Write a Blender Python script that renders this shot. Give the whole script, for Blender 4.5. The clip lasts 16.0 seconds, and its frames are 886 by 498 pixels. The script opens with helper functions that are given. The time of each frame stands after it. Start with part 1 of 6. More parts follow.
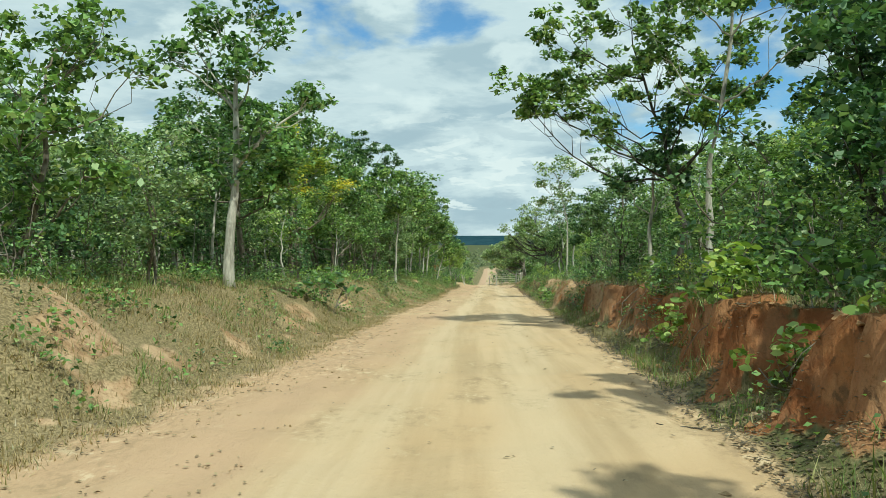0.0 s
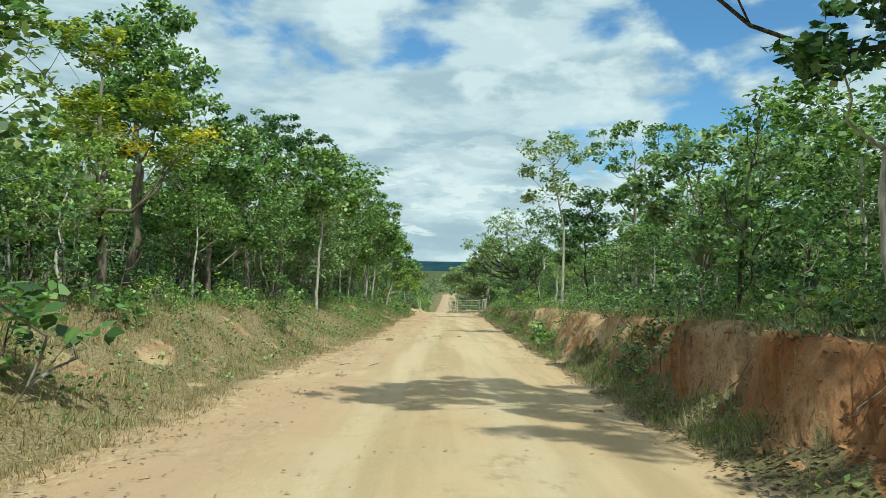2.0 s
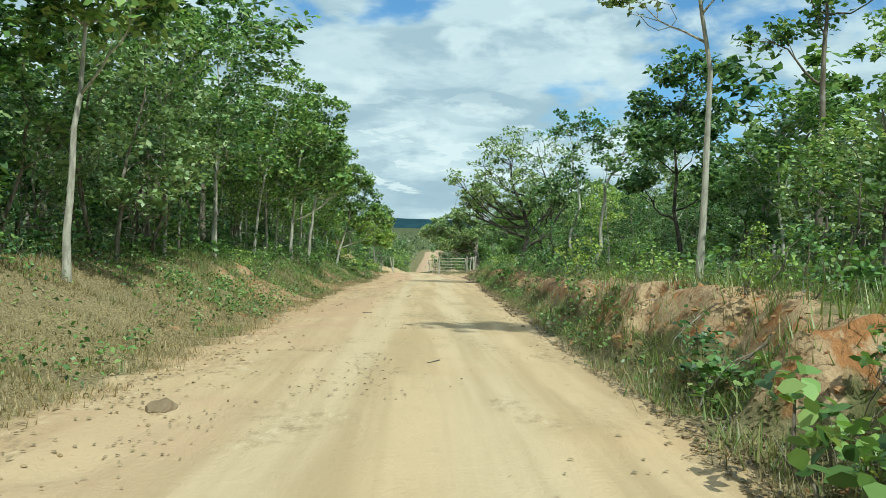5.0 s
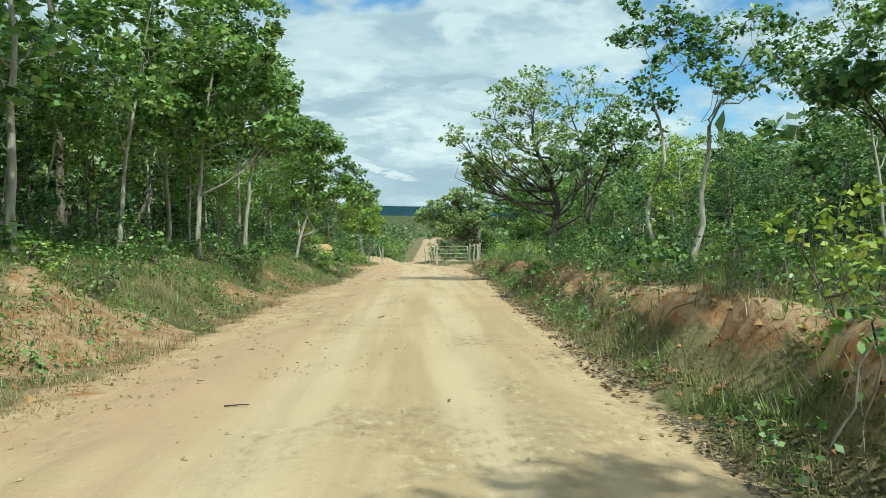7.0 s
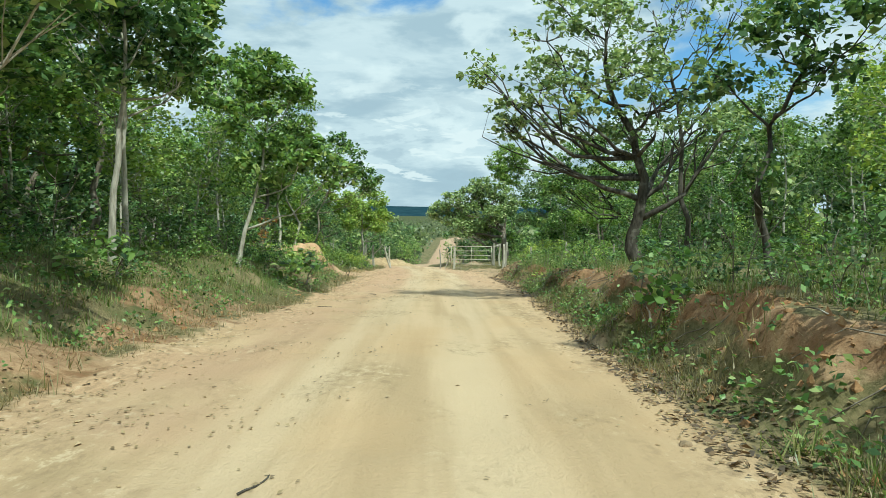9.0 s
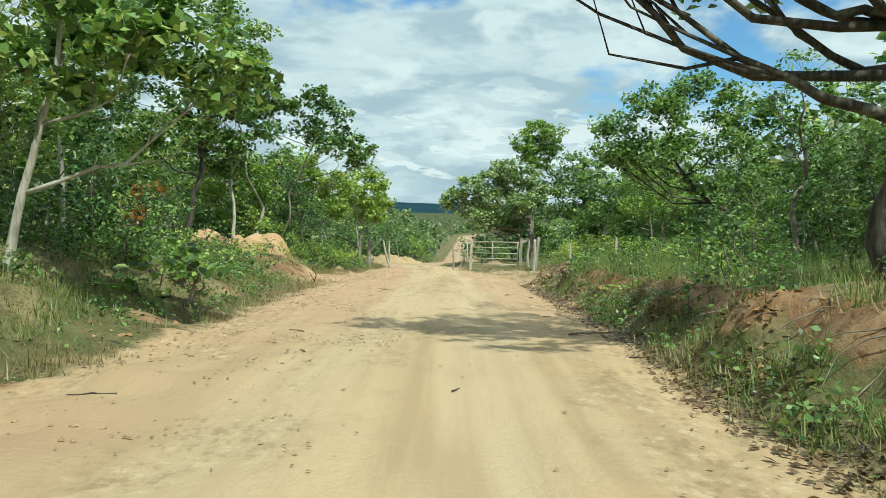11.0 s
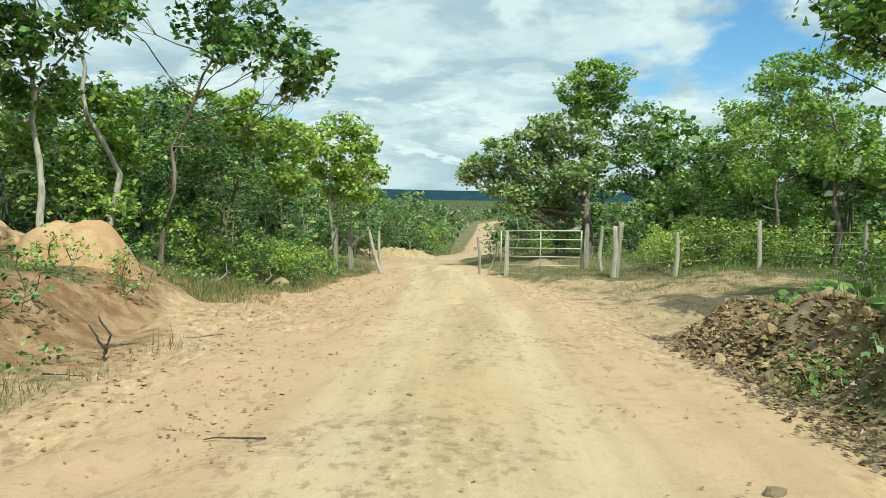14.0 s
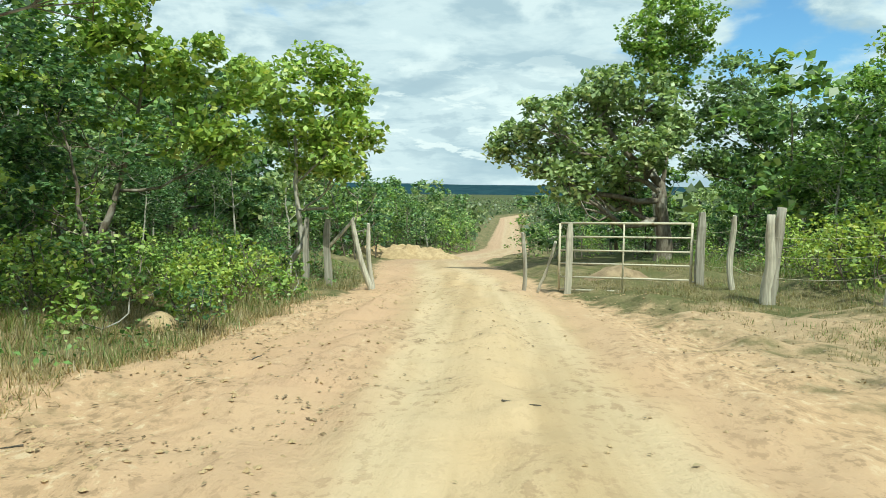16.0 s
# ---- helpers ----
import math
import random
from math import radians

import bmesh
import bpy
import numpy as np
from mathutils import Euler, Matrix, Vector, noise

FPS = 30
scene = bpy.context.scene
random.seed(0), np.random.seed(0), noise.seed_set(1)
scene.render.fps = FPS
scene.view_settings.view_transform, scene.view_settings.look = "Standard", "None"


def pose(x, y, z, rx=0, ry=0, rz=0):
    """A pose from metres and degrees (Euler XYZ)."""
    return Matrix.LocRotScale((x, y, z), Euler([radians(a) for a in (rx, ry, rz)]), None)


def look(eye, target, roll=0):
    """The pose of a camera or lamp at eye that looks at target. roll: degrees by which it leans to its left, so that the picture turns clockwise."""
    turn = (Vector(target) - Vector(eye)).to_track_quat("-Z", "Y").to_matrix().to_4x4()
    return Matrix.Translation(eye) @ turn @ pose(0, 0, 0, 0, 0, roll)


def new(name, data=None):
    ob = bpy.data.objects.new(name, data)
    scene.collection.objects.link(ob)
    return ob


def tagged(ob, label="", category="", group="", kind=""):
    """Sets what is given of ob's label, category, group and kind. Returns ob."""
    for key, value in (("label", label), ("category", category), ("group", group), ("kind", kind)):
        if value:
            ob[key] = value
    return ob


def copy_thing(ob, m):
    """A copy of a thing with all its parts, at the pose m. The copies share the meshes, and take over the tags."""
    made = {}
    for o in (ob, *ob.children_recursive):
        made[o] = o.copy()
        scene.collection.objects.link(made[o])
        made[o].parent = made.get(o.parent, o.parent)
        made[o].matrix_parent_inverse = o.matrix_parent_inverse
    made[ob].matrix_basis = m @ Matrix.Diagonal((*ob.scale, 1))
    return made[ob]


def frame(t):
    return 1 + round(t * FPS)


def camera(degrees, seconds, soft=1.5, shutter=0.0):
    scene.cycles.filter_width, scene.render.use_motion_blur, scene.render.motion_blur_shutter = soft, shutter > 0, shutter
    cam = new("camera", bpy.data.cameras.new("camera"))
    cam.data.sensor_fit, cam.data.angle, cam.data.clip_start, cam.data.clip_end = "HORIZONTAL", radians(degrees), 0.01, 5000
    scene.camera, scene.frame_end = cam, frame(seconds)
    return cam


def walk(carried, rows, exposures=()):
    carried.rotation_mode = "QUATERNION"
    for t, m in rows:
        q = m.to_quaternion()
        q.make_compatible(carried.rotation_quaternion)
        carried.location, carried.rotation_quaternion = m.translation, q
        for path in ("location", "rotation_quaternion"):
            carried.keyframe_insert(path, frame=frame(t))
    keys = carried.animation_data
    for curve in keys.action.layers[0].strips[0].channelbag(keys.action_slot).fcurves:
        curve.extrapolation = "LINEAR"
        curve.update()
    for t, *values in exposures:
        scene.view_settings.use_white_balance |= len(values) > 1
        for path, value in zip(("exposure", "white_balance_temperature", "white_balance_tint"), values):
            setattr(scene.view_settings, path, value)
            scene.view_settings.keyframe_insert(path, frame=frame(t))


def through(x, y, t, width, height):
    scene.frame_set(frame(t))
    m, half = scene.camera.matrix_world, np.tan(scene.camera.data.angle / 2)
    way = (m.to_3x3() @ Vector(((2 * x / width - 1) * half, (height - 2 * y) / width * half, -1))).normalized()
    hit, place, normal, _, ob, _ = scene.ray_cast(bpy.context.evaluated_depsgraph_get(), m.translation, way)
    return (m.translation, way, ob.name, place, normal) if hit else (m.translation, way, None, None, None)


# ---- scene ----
cam = camera(60.0, 16.0, soft=0.55)
PATH = [
    (0, (-3.44, -100.817, 6.541), (-3.511, -98.819, 6.505), 0.1),
    (0.5, (-3.406, -97.775, 6.375), (-3.459, -95.776, 6.369), -0.0),
    (1, (-3.377, -94.62, 6.204), (-3.355, -92.62, 6.212), 0.3),
    (1.5, (-3.313, -91.571, 6.055), (-3.278, -89.572, 6.086), 0.9),
    (2, (-3.264, -88.585, 5.902), (-3.23, -86.585, 5.934), 1.3),
    (2.5, (-3.169, -85.599, 5.74), (-3.135, -83.6, 5.775), 1.4),
    (3, (-3.056, -82.581, 5.546), (-2.981, -80.582, 5.56), 1.7),
    (3.5, (-2.941, -79.872, 5.395), (-2.855, -77.874, 5.386), 2.2),
    (4, (-2.778, -76.961, 5.227), (-2.703, -74.963, 5.182), 2.3),
    (6.5, (-2.139, -63.372, 4.76), (-2.046, -61.376, 4.664), 1.2),
    (7, (-2.027, -60.723, 4.578), (-1.944, -58.728, 4.468), 0.8),
    (7.5, (-1.897, -58.112, 4.43), (-1.831, -56.116, 4.327), 1.3),
    (8, (-1.807, -55.537, 4.28), (-1.766, -53.541, 4.165), 1.3),
    (8.5, (-1.709, -52.99, 4.161), (-1.666, -50.994, 4.047), 1.0),
    (9, (-1.642, -50.443, 4.009), (-1.606, -48.446, 3.9), 0.9),
    (11.5, (-1.175, -37.682, 3.289), (-1.194, -35.686, 3.171), 1.7),
    (12, (-1.173, -35.289, 3.231), (-1.192, -33.292, 3.124), 1.9),
    (12.5, (-1.177, -32.91, 3.088), (-1.212, -30.914, 2.984), 1.5),
    (13, (-1.217, -30.501, 2.967), (-1.259, -28.506, 2.84), 1.0),
    (13.5, (-1.287, -28.127, 2.864), (-1.345, -26.132, 2.722), 0.8),
    (14, (-1.33, -25.738, 2.741), (-1.391, -23.744, 2.59), 0.7),
    (14.5, (-1.41, -23.373, 2.596), (-1.482, -21.38, 2.444), 0.8),
    (15, (-1.521, -20.997, 2.461), (-1.624, -19.006, 2.303), 0.8),
    (15.5, (-1.579, -18.766, 2.383), (-1.691, -16.777, 2.21), 0.8),
    (16, (-1.737, -16.465, 2.214), (-1.85, -14.475, 2.048), 0.7),
]
walk(cam, [(t, look(eye, target, roll)) for t, eye, target, roll in PATH], [(0.0, -0.08, 6130, -9), (2.5, -0.1, 5920, -9), (4.0, -0.08, 5820, -10), (6.5, -0.05, 5880, -10), (9.0, -0.03, 5880, -9), (11.5, -0.03, 6100, -9), (12.5, -0.1, 6100, -9), (13.5, 0.0, 6120, -9), (15.0, 0.08, 6130, -9), (16.0, 0.1, 6100, -9)])

# ---------------------------------------------------------------- light
SUN_EL, SUN_AZ = radians(56.0), radians(-61.0)
SUN_DIR = Vector((math.cos(SUN_EL) * math.cos(SUN_AZ), math.cos(SUN_EL) * math.sin(SUN_AZ), math.sin(SUN_EL)))
sun = new("sun", bpy.data.lights.new("sun", "SUN"))
sun.data.energy, sun.data.angle, sun.data.color = 4.2, radians(0.9), (1.0, 0.94, 0.83)
sun.matrix_world = look(SUN_DIR * 100, (0, 0, 0))

world = bpy.data.worlds.new("sky")
scene.world = world
world.use_nodes = True


class Nodes:
    """Short-hand for building a node tree."""

    def __init__(self, tree):
        self.t = tree
        tree.nodes.clear()

    def add(self, kind, ins=()):
        n = self.t.nodes.new(kind)
        for k, v in dict(ins).items():
            self.put(n.inputs[k], v)
        return n

    def put(self, socket, v):
        if isinstance(v, bpy.types.NodeSocket):
            self.t.links.new(v, socket)
        elif isinstance(v, bpy.types.Node):
            self.t.links.new(v.outputs[0], socket)
        else:
            socket.default_value = v

    def math(self, op, a, b=0.0, clamp=False):
        n = self.add("ShaderNodeMath", ins={0: a, 1: b})
        n.operation, n.use_clamp = op, clamp
        return n.outputs[0]

    def ramp(self, fac, a, b, lo=0.0, hi=1.0):
        n = self.add("ShaderNodeMapRange", ins={0: fac, 1: a, 2: b, 3: lo, 4: hi})
        n.interpolation_type = "SMOOTHSTEP"
        return n.outputs[0]

    def mix(self, fac, a, b, mode="MIX"):
        n = self.add("ShaderNodeMix")
        n.data_type, n.blend_type = "RGBA", mode
        self.put(n.inputs[0], fac)
        for s, v in ((n.inputs[6], a), (n.inputs[7], b)):
            self.put(s, v if isinstance(v, (bpy.types.NodeSocket, bpy.types.Node)) or len(v) == 4 else (*v, 1))
        return n.outputs[2]

    def noise(self, vec, scale, detail=4.0, rough=0.55, distort=0.0, out=0):
        n = self.add("ShaderNodeTexNoise", ins={"Vector": vec, "Scale": scale, "Detail": detail, "Roughness": rough, "Distortion": distort})
        return n.outputs[out]

    def stretch(self, vec, scale=(1, 1, 1), loc=(0, 0, 0)):
        return self.add("ShaderNodeMapping", ins={0: vec, "Scale": scale, "Location": loc}).outputs[0]


def make_sky(n):
    sky = n.add("ShaderNodeTexSky")
    sky.sky_type, sky.sun_disc, sky.sun_elevation, sky.sun_rotation = "NISHITA", False, SUN_EL, math.pi / 2 - SUN_AZ
    sky.air_density, sky.dust_density, sky.ozone_density = 1.0, 0.6, 1.5
    way = n.add("ShaderNodeTexCoord").outputs["Generated"]
    big = n.noise(n.stretch(way, (3.0, 3.0, 7.0), (3.3, 0.4, 1.1)), 1.0, 3.0, 0.5)
    fine = n.noise(n.stretch(way, (8.5, 8.5, 17.0), (0.4, 5.2, 0.3)), 1.0, 9.0, 0.54, 0.15)
    shade = n.noise(n.stretch(way, (6.5, 6.5, 22.0), (7.7, 2.2, 4.0)), 1.0, 8.0, 0.55, 0.2)
    cover = n.math("ADD", n.math("MULTIPLY", big, 0.45), n.math("MULTIPLY", fine, 0.55))
    for az, el, near, far, weight in ((15, 12.5, 0.986, 0.999, 0.11), (30, 14, 0.96, 0.998, 0.12), (-1, 19, 0.995, 0.9995, 0.09), (8, 9.5, 0.997, 0.9997, 0.03)):
        to = (math.sin(radians(az)) * math.cos(radians(el)), math.cos(radians(az)) * math.cos(radians(el)), math.sin(radians(el)))
        dot = n.add("ShaderNodeVectorMath", ins={0: way, 1: to})
        dot.operation = "DOT_PRODUCT"
        cover = n.math("SUBTRACT", cover, n.ramp(dot.outputs["Value"], near, far, 0, weight))
    mask = n.ramp(cover, 0.32, 0.43)
    tone = n.ramp(shade, 0.40, 0.59)
    cloud = n.mix(tone, (0.50, 0.60, 0.695), (0.75, 0.82, 0.88))
    glow = n.ramp(fine, 0.53, 0.66)
    cloud = n.mix(n.math("MULTIPLY", glow, 0.75), cloud, (0.92, 0.96, 0.99))
    # small cumulus heads and their grey feet, low over the horizon
    puff = n.noise(n.stretch(way, (15, 15, 52), (2.1, 6.3, 0.7)), 1.0, 7.0, 0.55, 0.3)
    up = n.add("ShaderNodeSeparateXYZ", ins={0: way}).outputs[2]
    low = n.math("MULTIPLY", n.ramp(up, 0.005, 0.04), n.ramp(up, 0.07, 0.2, 1, 0.1))
    cloud = n.mix(n.math("MULTIPLY", low, n.ramp(puff, 0.48, 0.38, 0, 0.55)), cloud, (0.47, 0.56, 0.655))
    cloud = n.mix(n.math("MULTIPLY", low, n.ramp(puff, 0.53, 0.59, 0, 0.8)), cloud, (0.96, 0.98, 1.0))
    blue = n.mix(1.0, sky.outputs[0], (0.095, 0.125, 0.15), "MULTIPLY")
    colour = n.mix(mask, blue, cloud)
    bg = n.add("ShaderNodeBackground", ins={0: colour, 1: 0.95})
    n.add("ShaderNodeOutputWorld", ins={0: bg})


make_sky(Nodes(world.node_tree))

# ---------------------------------------------------------------- materials


def material(name, build, **kw):
    m = bpy.data.materials.new(name)
    m.use_nodes = True
    n = Nodes(m.node_tree)
    shader = build(n, **kw)
    n.add("ShaderNodeOutputMaterial", ins={0: shader})
    return m


def surface(n, colour, rough=0.8, bump=None, strength=0.3, dist=0.02, metal=0.0, spec=0.3):
    p = n.add("ShaderNodeBsdfPrincipled", ins={"Base Color": colour, "Roughness": rough, "Metallic": metal, "Specular IOR Level": spec})
    if bump is not None:
        b = n.add("ShaderNodeBump", ins={"Height": bump, "Strength": strength, "Distance": dist})
        n.put(p.inputs["Normal"], b)
    return p.outputs[0]


def attr(n, name):
    a = n.add("ShaderNodeAttribute")
    a.attribute_type, a.attribute_name = "GEOMETRY", name
    return a.outputs["Fac"]


def position(n):
    return n.add("ShaderNodeNewGeometry").outputs["Position"]


def earth(n):
    """Tan road dust, orange and red cut banks, and litter-covered floor, after the ground's own masks."""
    p = position(n)
    road, bank, across = attr(n, "road"), attr(n, "bank"), attr(n, "across")
    large = n.noise(p, 0.35, 3)
    mid = n.noise(p, 2.2, 5)
    fine = n.noise(p, 26.0, 5, 0.65)
    streak = n.noise(n.stretch(p, (2.6, 0.12, 1)), 1.0, 4)
    patch = n.noise(n.stretch(p, (1.0, 0.45, 1)), 0.9, 5, 0.6)
    dust = n.mix(n.ramp(streak, 0.35, 0.65), (0.46, 0.335, 0.20), (0.575, 0.425, 0.265))
    dust = n.mix(n.ramp(large, 0.45, 0.7, 0, 0.5), dust, (0.53, 0.36, 0.20))
    dust = n.mix(n.ramp(patch, 0.5, 0.72, 0, 0.45), dust, (0.36, 0.27, 0.155))
    dust = n.mix(n.ramp(fine, 0.56, 0.8, 0, 0.25), dust, (0.34, 0.25, 0.15))
    wheel = n.ramp(n.math("ABSOLUTE", n.math("SUBTRACT", n.math("ABSOLUTE", n.math("SUBTRACT", across, 0.15)), 0.75)), 0.1, 0.55, 1, 0)
    pink = n.math("MULTIPLY", n.ramp(n.math("ADD", across, n.math("MULTIPLY", patch, 1.6)), -0.9, 0.5, 1, 0), n.ramp(large, 0.3, 0.55))
    dust = n.mix(n.math("MULTIPLY", pink, 0.8), dust, (0.485, 0.325, 0.21))
    dust = n.mix(n.math("MULTIPLY", wheel, n.ramp(streak, 0.3, 0.6, 0.15, 0.5)), dust, (0.60, 0.475, 0.32))
    by_gate = n.ramp(n.add("ShaderNodeSeparateXYZ", ins={0: p}).outputs[1], -34, -22)
    sides = n.ramp(n.math("ADD", n.math("ABSOLUTE", n.math("SUBTRACT", across, 0.2)), n.math("MULTIPLY", patch, 1.5)), 1.55, 2.2)
    dust = n.mix(n.math("MULTIPLY", n.math("MULTIPLY", by_gate, sides), 0.6), dust, (0.53, 0.345, 0.225))
    edge_dist = n.ramp(n.math("ABSOLUTE", across), 1.5, 2.7)
    crumbs = n.noise(n.stretch(p, (1.0, 0.6, 1)), 9.0, 6, 0.7)
    dust = n.mix(n.math("MULTIPLY", edge_dist, 0.35), dust, (0.50, 0.335, 0.19))
    rough = n.ramp(n.math("ADD", patch, n.math("MULTIPLY", edge_dist, 0.17)), 0.53, 0.68)
    dust = n.mix(n.math("MULTIPLY", rough, n.ramp(crumbs, 0.5, 0.62, 0, 0.6)), dust, (0.30, 0.215, 0.13))
    grit = n.noise(p, 55.0, 3, 0.7)
    dust = n.mix(n.math("MULTIPLY", n.ramp(grit, 0.64, 0.74, 0, 0.6), n.ramp(patch, 0.42, 0.62, 0.0, 1.0)), dust, (0.27, 0.19, 0.115))
    dust = n.mix(n.math("MULTIPLY", rough, n.ramp(crumbs, 0.46, 0.36, 0, 0.6)), dust, (0.66, 0.53, 0.36))
    dust = n.mix(n.math("MULTIPLY", n.math("MULTIPLY", by_gate, n.ramp(patch, 0.4, 0.58, 0.25, 1.0)), n.ramp(crumbs, 0.52, 0.6, 0, 0.5)), dust, (0.31, 0.205, 0.125))
    dust = n.mix(n.math("MULTIPLY", n.math("MULTIPLY", by_gate, n.ramp(across, 2.4, 4.0)), n.ramp(patch, 0.36, 0.58, 0.15, 0.75)), dust, (0.385, 0.285, 0.18))
    along = n.add("ShaderNodeSeparateXYZ", ins={0: p}).outputs[1]
    dust = n.mix(n.ramp(along, 8, 26, 0, 0.35), dust, (0.36, 0.26, 0.185))
    dry = n.math("MULTIPLY", n.ramp(along, -58.8, -48.8, 1, 0), n.ramp(across, -2.0, -1.0, 1, 0))
    litter = n.mix(n.ramp(mid, 0.35, 0.62), (0.17, 0.145, 0.075), (0.30, 0.24, 0.13))
    litter = n.mix(n.ramp(fine, 0.42, 0.66, 0, 0.75), litter, (0.09, 0.085, 0.04))
    litter = n.mix(n.ramp(patch, 0.42, 0.62, 0, 0.6), litter, (0.085, 0.105, 0.035))
    litter = n.mix(n.ramp(n.math("ABSOLUTE", across), 5.0, 8.5, 0, 0.8), litter, (0.06, 0.08, 0.03))
    litter = n.mix(n.math("MULTIPLY", dry, n.ramp(across, -8.0, -6.0, 0, 0.8)), litter, n.mix(n.ramp(n.noise(p, 34.0, 4, 0.7), 0.4, 0.62), (0.15, 0.115, 0.062), (0.38, 0.295, 0.165)))
    red = n.mix(n.ramp(mid, 0.36, 0.64), (0.24, 0.086, 0.033), (0.345, 0.150, 0.060))
    tan = n.mix(n.ramp(mid, 0.36, 0.64), (0.38, 0.235, 0.13), (0.53, 0.38, 0.235))
    clay = n.mix(n.math("MAXIMUM", n.math("MAXIMUM", n.math("MULTIPLY", n.ramp(large, 0.46, 0.6), n.ramp(along, -86, -76, 0.3, 1.0)), n.math("MULTIPLY", n.ramp(along, -80.8, -72.8), n.ramp(patch, 0.35, 0.55, 0.35, 1.0))), n.ramp(across, -1.0, 1.0, 1, 0)), red, tan)
    crust = n.noise(n.stretch(p, (2.2, 2.2, 1.1)), 1.6, 6, 0.62, 0.4)
    clay = n.mix(n.math("MULTIPLY", n.ramp(crust, 0.5, 0.62, 0, 0.75), n.ramp(along, -82.8, -70.8, 0.12, 1.0)), clay, (0.52, 0.385, 0.235))
    clay = n.mix(n.math("MULTIPLY", n.math("MULTIPLY", n.ramp(crust, 0.45, 0.38), n.ramp(along, -80.8, -72.8)), n.ramp(along, -54, -44, 1.0, 0.25)), clay, (0.40, 0.19, 0.08))
    # Shade of crevices and holes in the bank, painted dark by noise.
    clay = n.mix(n.ramp(n.noise(n.stretch(p, (3.0, 3.0, 2.0)), 2.2, 6, 0.65, 0.5), 0.57, 0.66, 0, 0.8), clay, (0.11, 0.065, 0.035))
    clay = n.mix(n.ramp(fine, 0.48, 0.72, 0, 0.6), clay, (0.17, 0.09, 0.045))
    clay = n.mix(n.ramp(along, -60, -38, 0.1, 0.65), clay, n.mix(n.ramp(crust, 0.42, 0.6), (0.16, 0.085, 0.042), (0.33, 0.205, 0.115)))
    edge = n.math("ADD", road, n.math("MULTIPLY", n.math("SUBTRACT", mid, 0.5), 1.3))
    colour = n.mix(n.ramp(edge, 0.25, 0.7), litter, dust)
    cut = n.math("ADD", bank, n.math("MULTIPLY", n.math("SUBTRACT", mid, 0.5), 1.5))
    colour = n.mix(n.ramp(cut, 0.38, 0.68), colour, clay)
    height = n.math("ADD", n.math("MULTIPLY", mid, 0.5), n.math("ADD", n.math("MULTIPLY", fine, 0.3), n.math("MULTIPLY", crumbs, 0.5)))
    height = n.math("ADD", height, n.math("MULTIPLY", n.math("MULTIPLY", bank, 1.6), n.noise(n.stretch(p, (1, 1, 0.5)), 5.0, 5, 0.6)))
    return surface(n, colour, 0.95, height, 0.8, 0.05, spec=0.1)


def leafy(n, a, b, c, through=0.35):
    """Leaves: three greens, mixed leaf by leaf and tree by tree, with light shining through."""
    per = n.add("ShaderNodeNewGeometry").outputs["Random Per Island"]
    tree = n.add("ShaderNodeObjectInfo").outputs["Random"]
    col = n.mix(n.ramp(per, 0.08, 0.76), a, b)
    col = n.mix(n.ramp(per, 0.74, 1.0), col, c)
    col = n.mix(1.0, col, n.mix(tree, (0.78, 0.85, 0.8), (1.22, 1.12, 1.0)), "MULTIPLY")
    d = n.add("ShaderNodeBsdfPrincipled", ins={"Base Color": col, "Roughness": 0.42, "Specular IOR Level": 0.5})
    t = n.add("ShaderNodeBsdfTranslucent", ins={0: n.mix(1.0, col, (1.35, 1.35, 0.75), "MULTIPLY")})
    return n.add("ShaderNodeMixShader", ins={0: through, 1: d.outputs[0], 2: t.outputs[0]}).outputs[0]


def barky(n, a, b, lichen=(0.42, 0.40, 0.36)):
    p = n.add("ShaderNodeTexCoord").outputs["Object"]
    rough = n.noise(n.stretch(p, (14, 14, 3)), 1.0, 6, 0.65)
    patch = n.noise(p, 2.5, 4)
    col = n.mix(n.ramp(rough, 0.35, 0.65), a, b)
    col = n.mix(n.ramp(patch, 0.55, 0.68, 0, 0.8), col, lichen)
    return surface(n, col, 0.9, rough, 0.7, 0.02, spec=0.15)


def painted_steel(n):
    p = n.add("ShaderNodeTexCoord").outputs["Object"]
    spots = n.noise(p, 9.0, 6, 0.65)
    col = n.mix(n.ramp(spots, 0.56, 0.72), (0.58, 0.53, 0.41), (0.24, 0.14, 0.08))
    return surface(n, col, 0.55, spots, 0.2, 0.003, spec=0.4)


def weathered(n, a, b):
    p = n.add("ShaderNodeTexCoord").outputs["Object"]
    grain = n.noise(n.stretch(p, (30, 30, 1.6)), 1.0, 5, 0.6)
    big = n.noise(p, 3.0, 4)
    col = n.mix(n.ramp(grain, 0.35, 0.68), a, b)
    col = n.mix(n.ramp(big, 0.52, 0.75, 0, 0.5), col, (0.16, 0.14, 0.115))
    return surface(n, col, 0.9, grain, 0.6, 0.01, spec=0.15)


def soil(n, a, b, c):
    p = position(n)
    mid, fine = n.noise(p, 4.0, 5), n.noise(p, 30.0, 5, 0.65)
    col = n.mix(n.ramp(mid, 0.36, 0.64), a, b)
    col = n.mix(n.ramp(fine, 0.52, 0.75, 0, 0.6), col, c)
    return surface(n, col, 0.95, n.math("ADD", mid, fine), 0.6, 0.04, spec=0.1)


def hazed_green(n, a, b):
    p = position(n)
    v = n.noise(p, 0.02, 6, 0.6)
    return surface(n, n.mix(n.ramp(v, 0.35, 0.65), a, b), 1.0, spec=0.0)


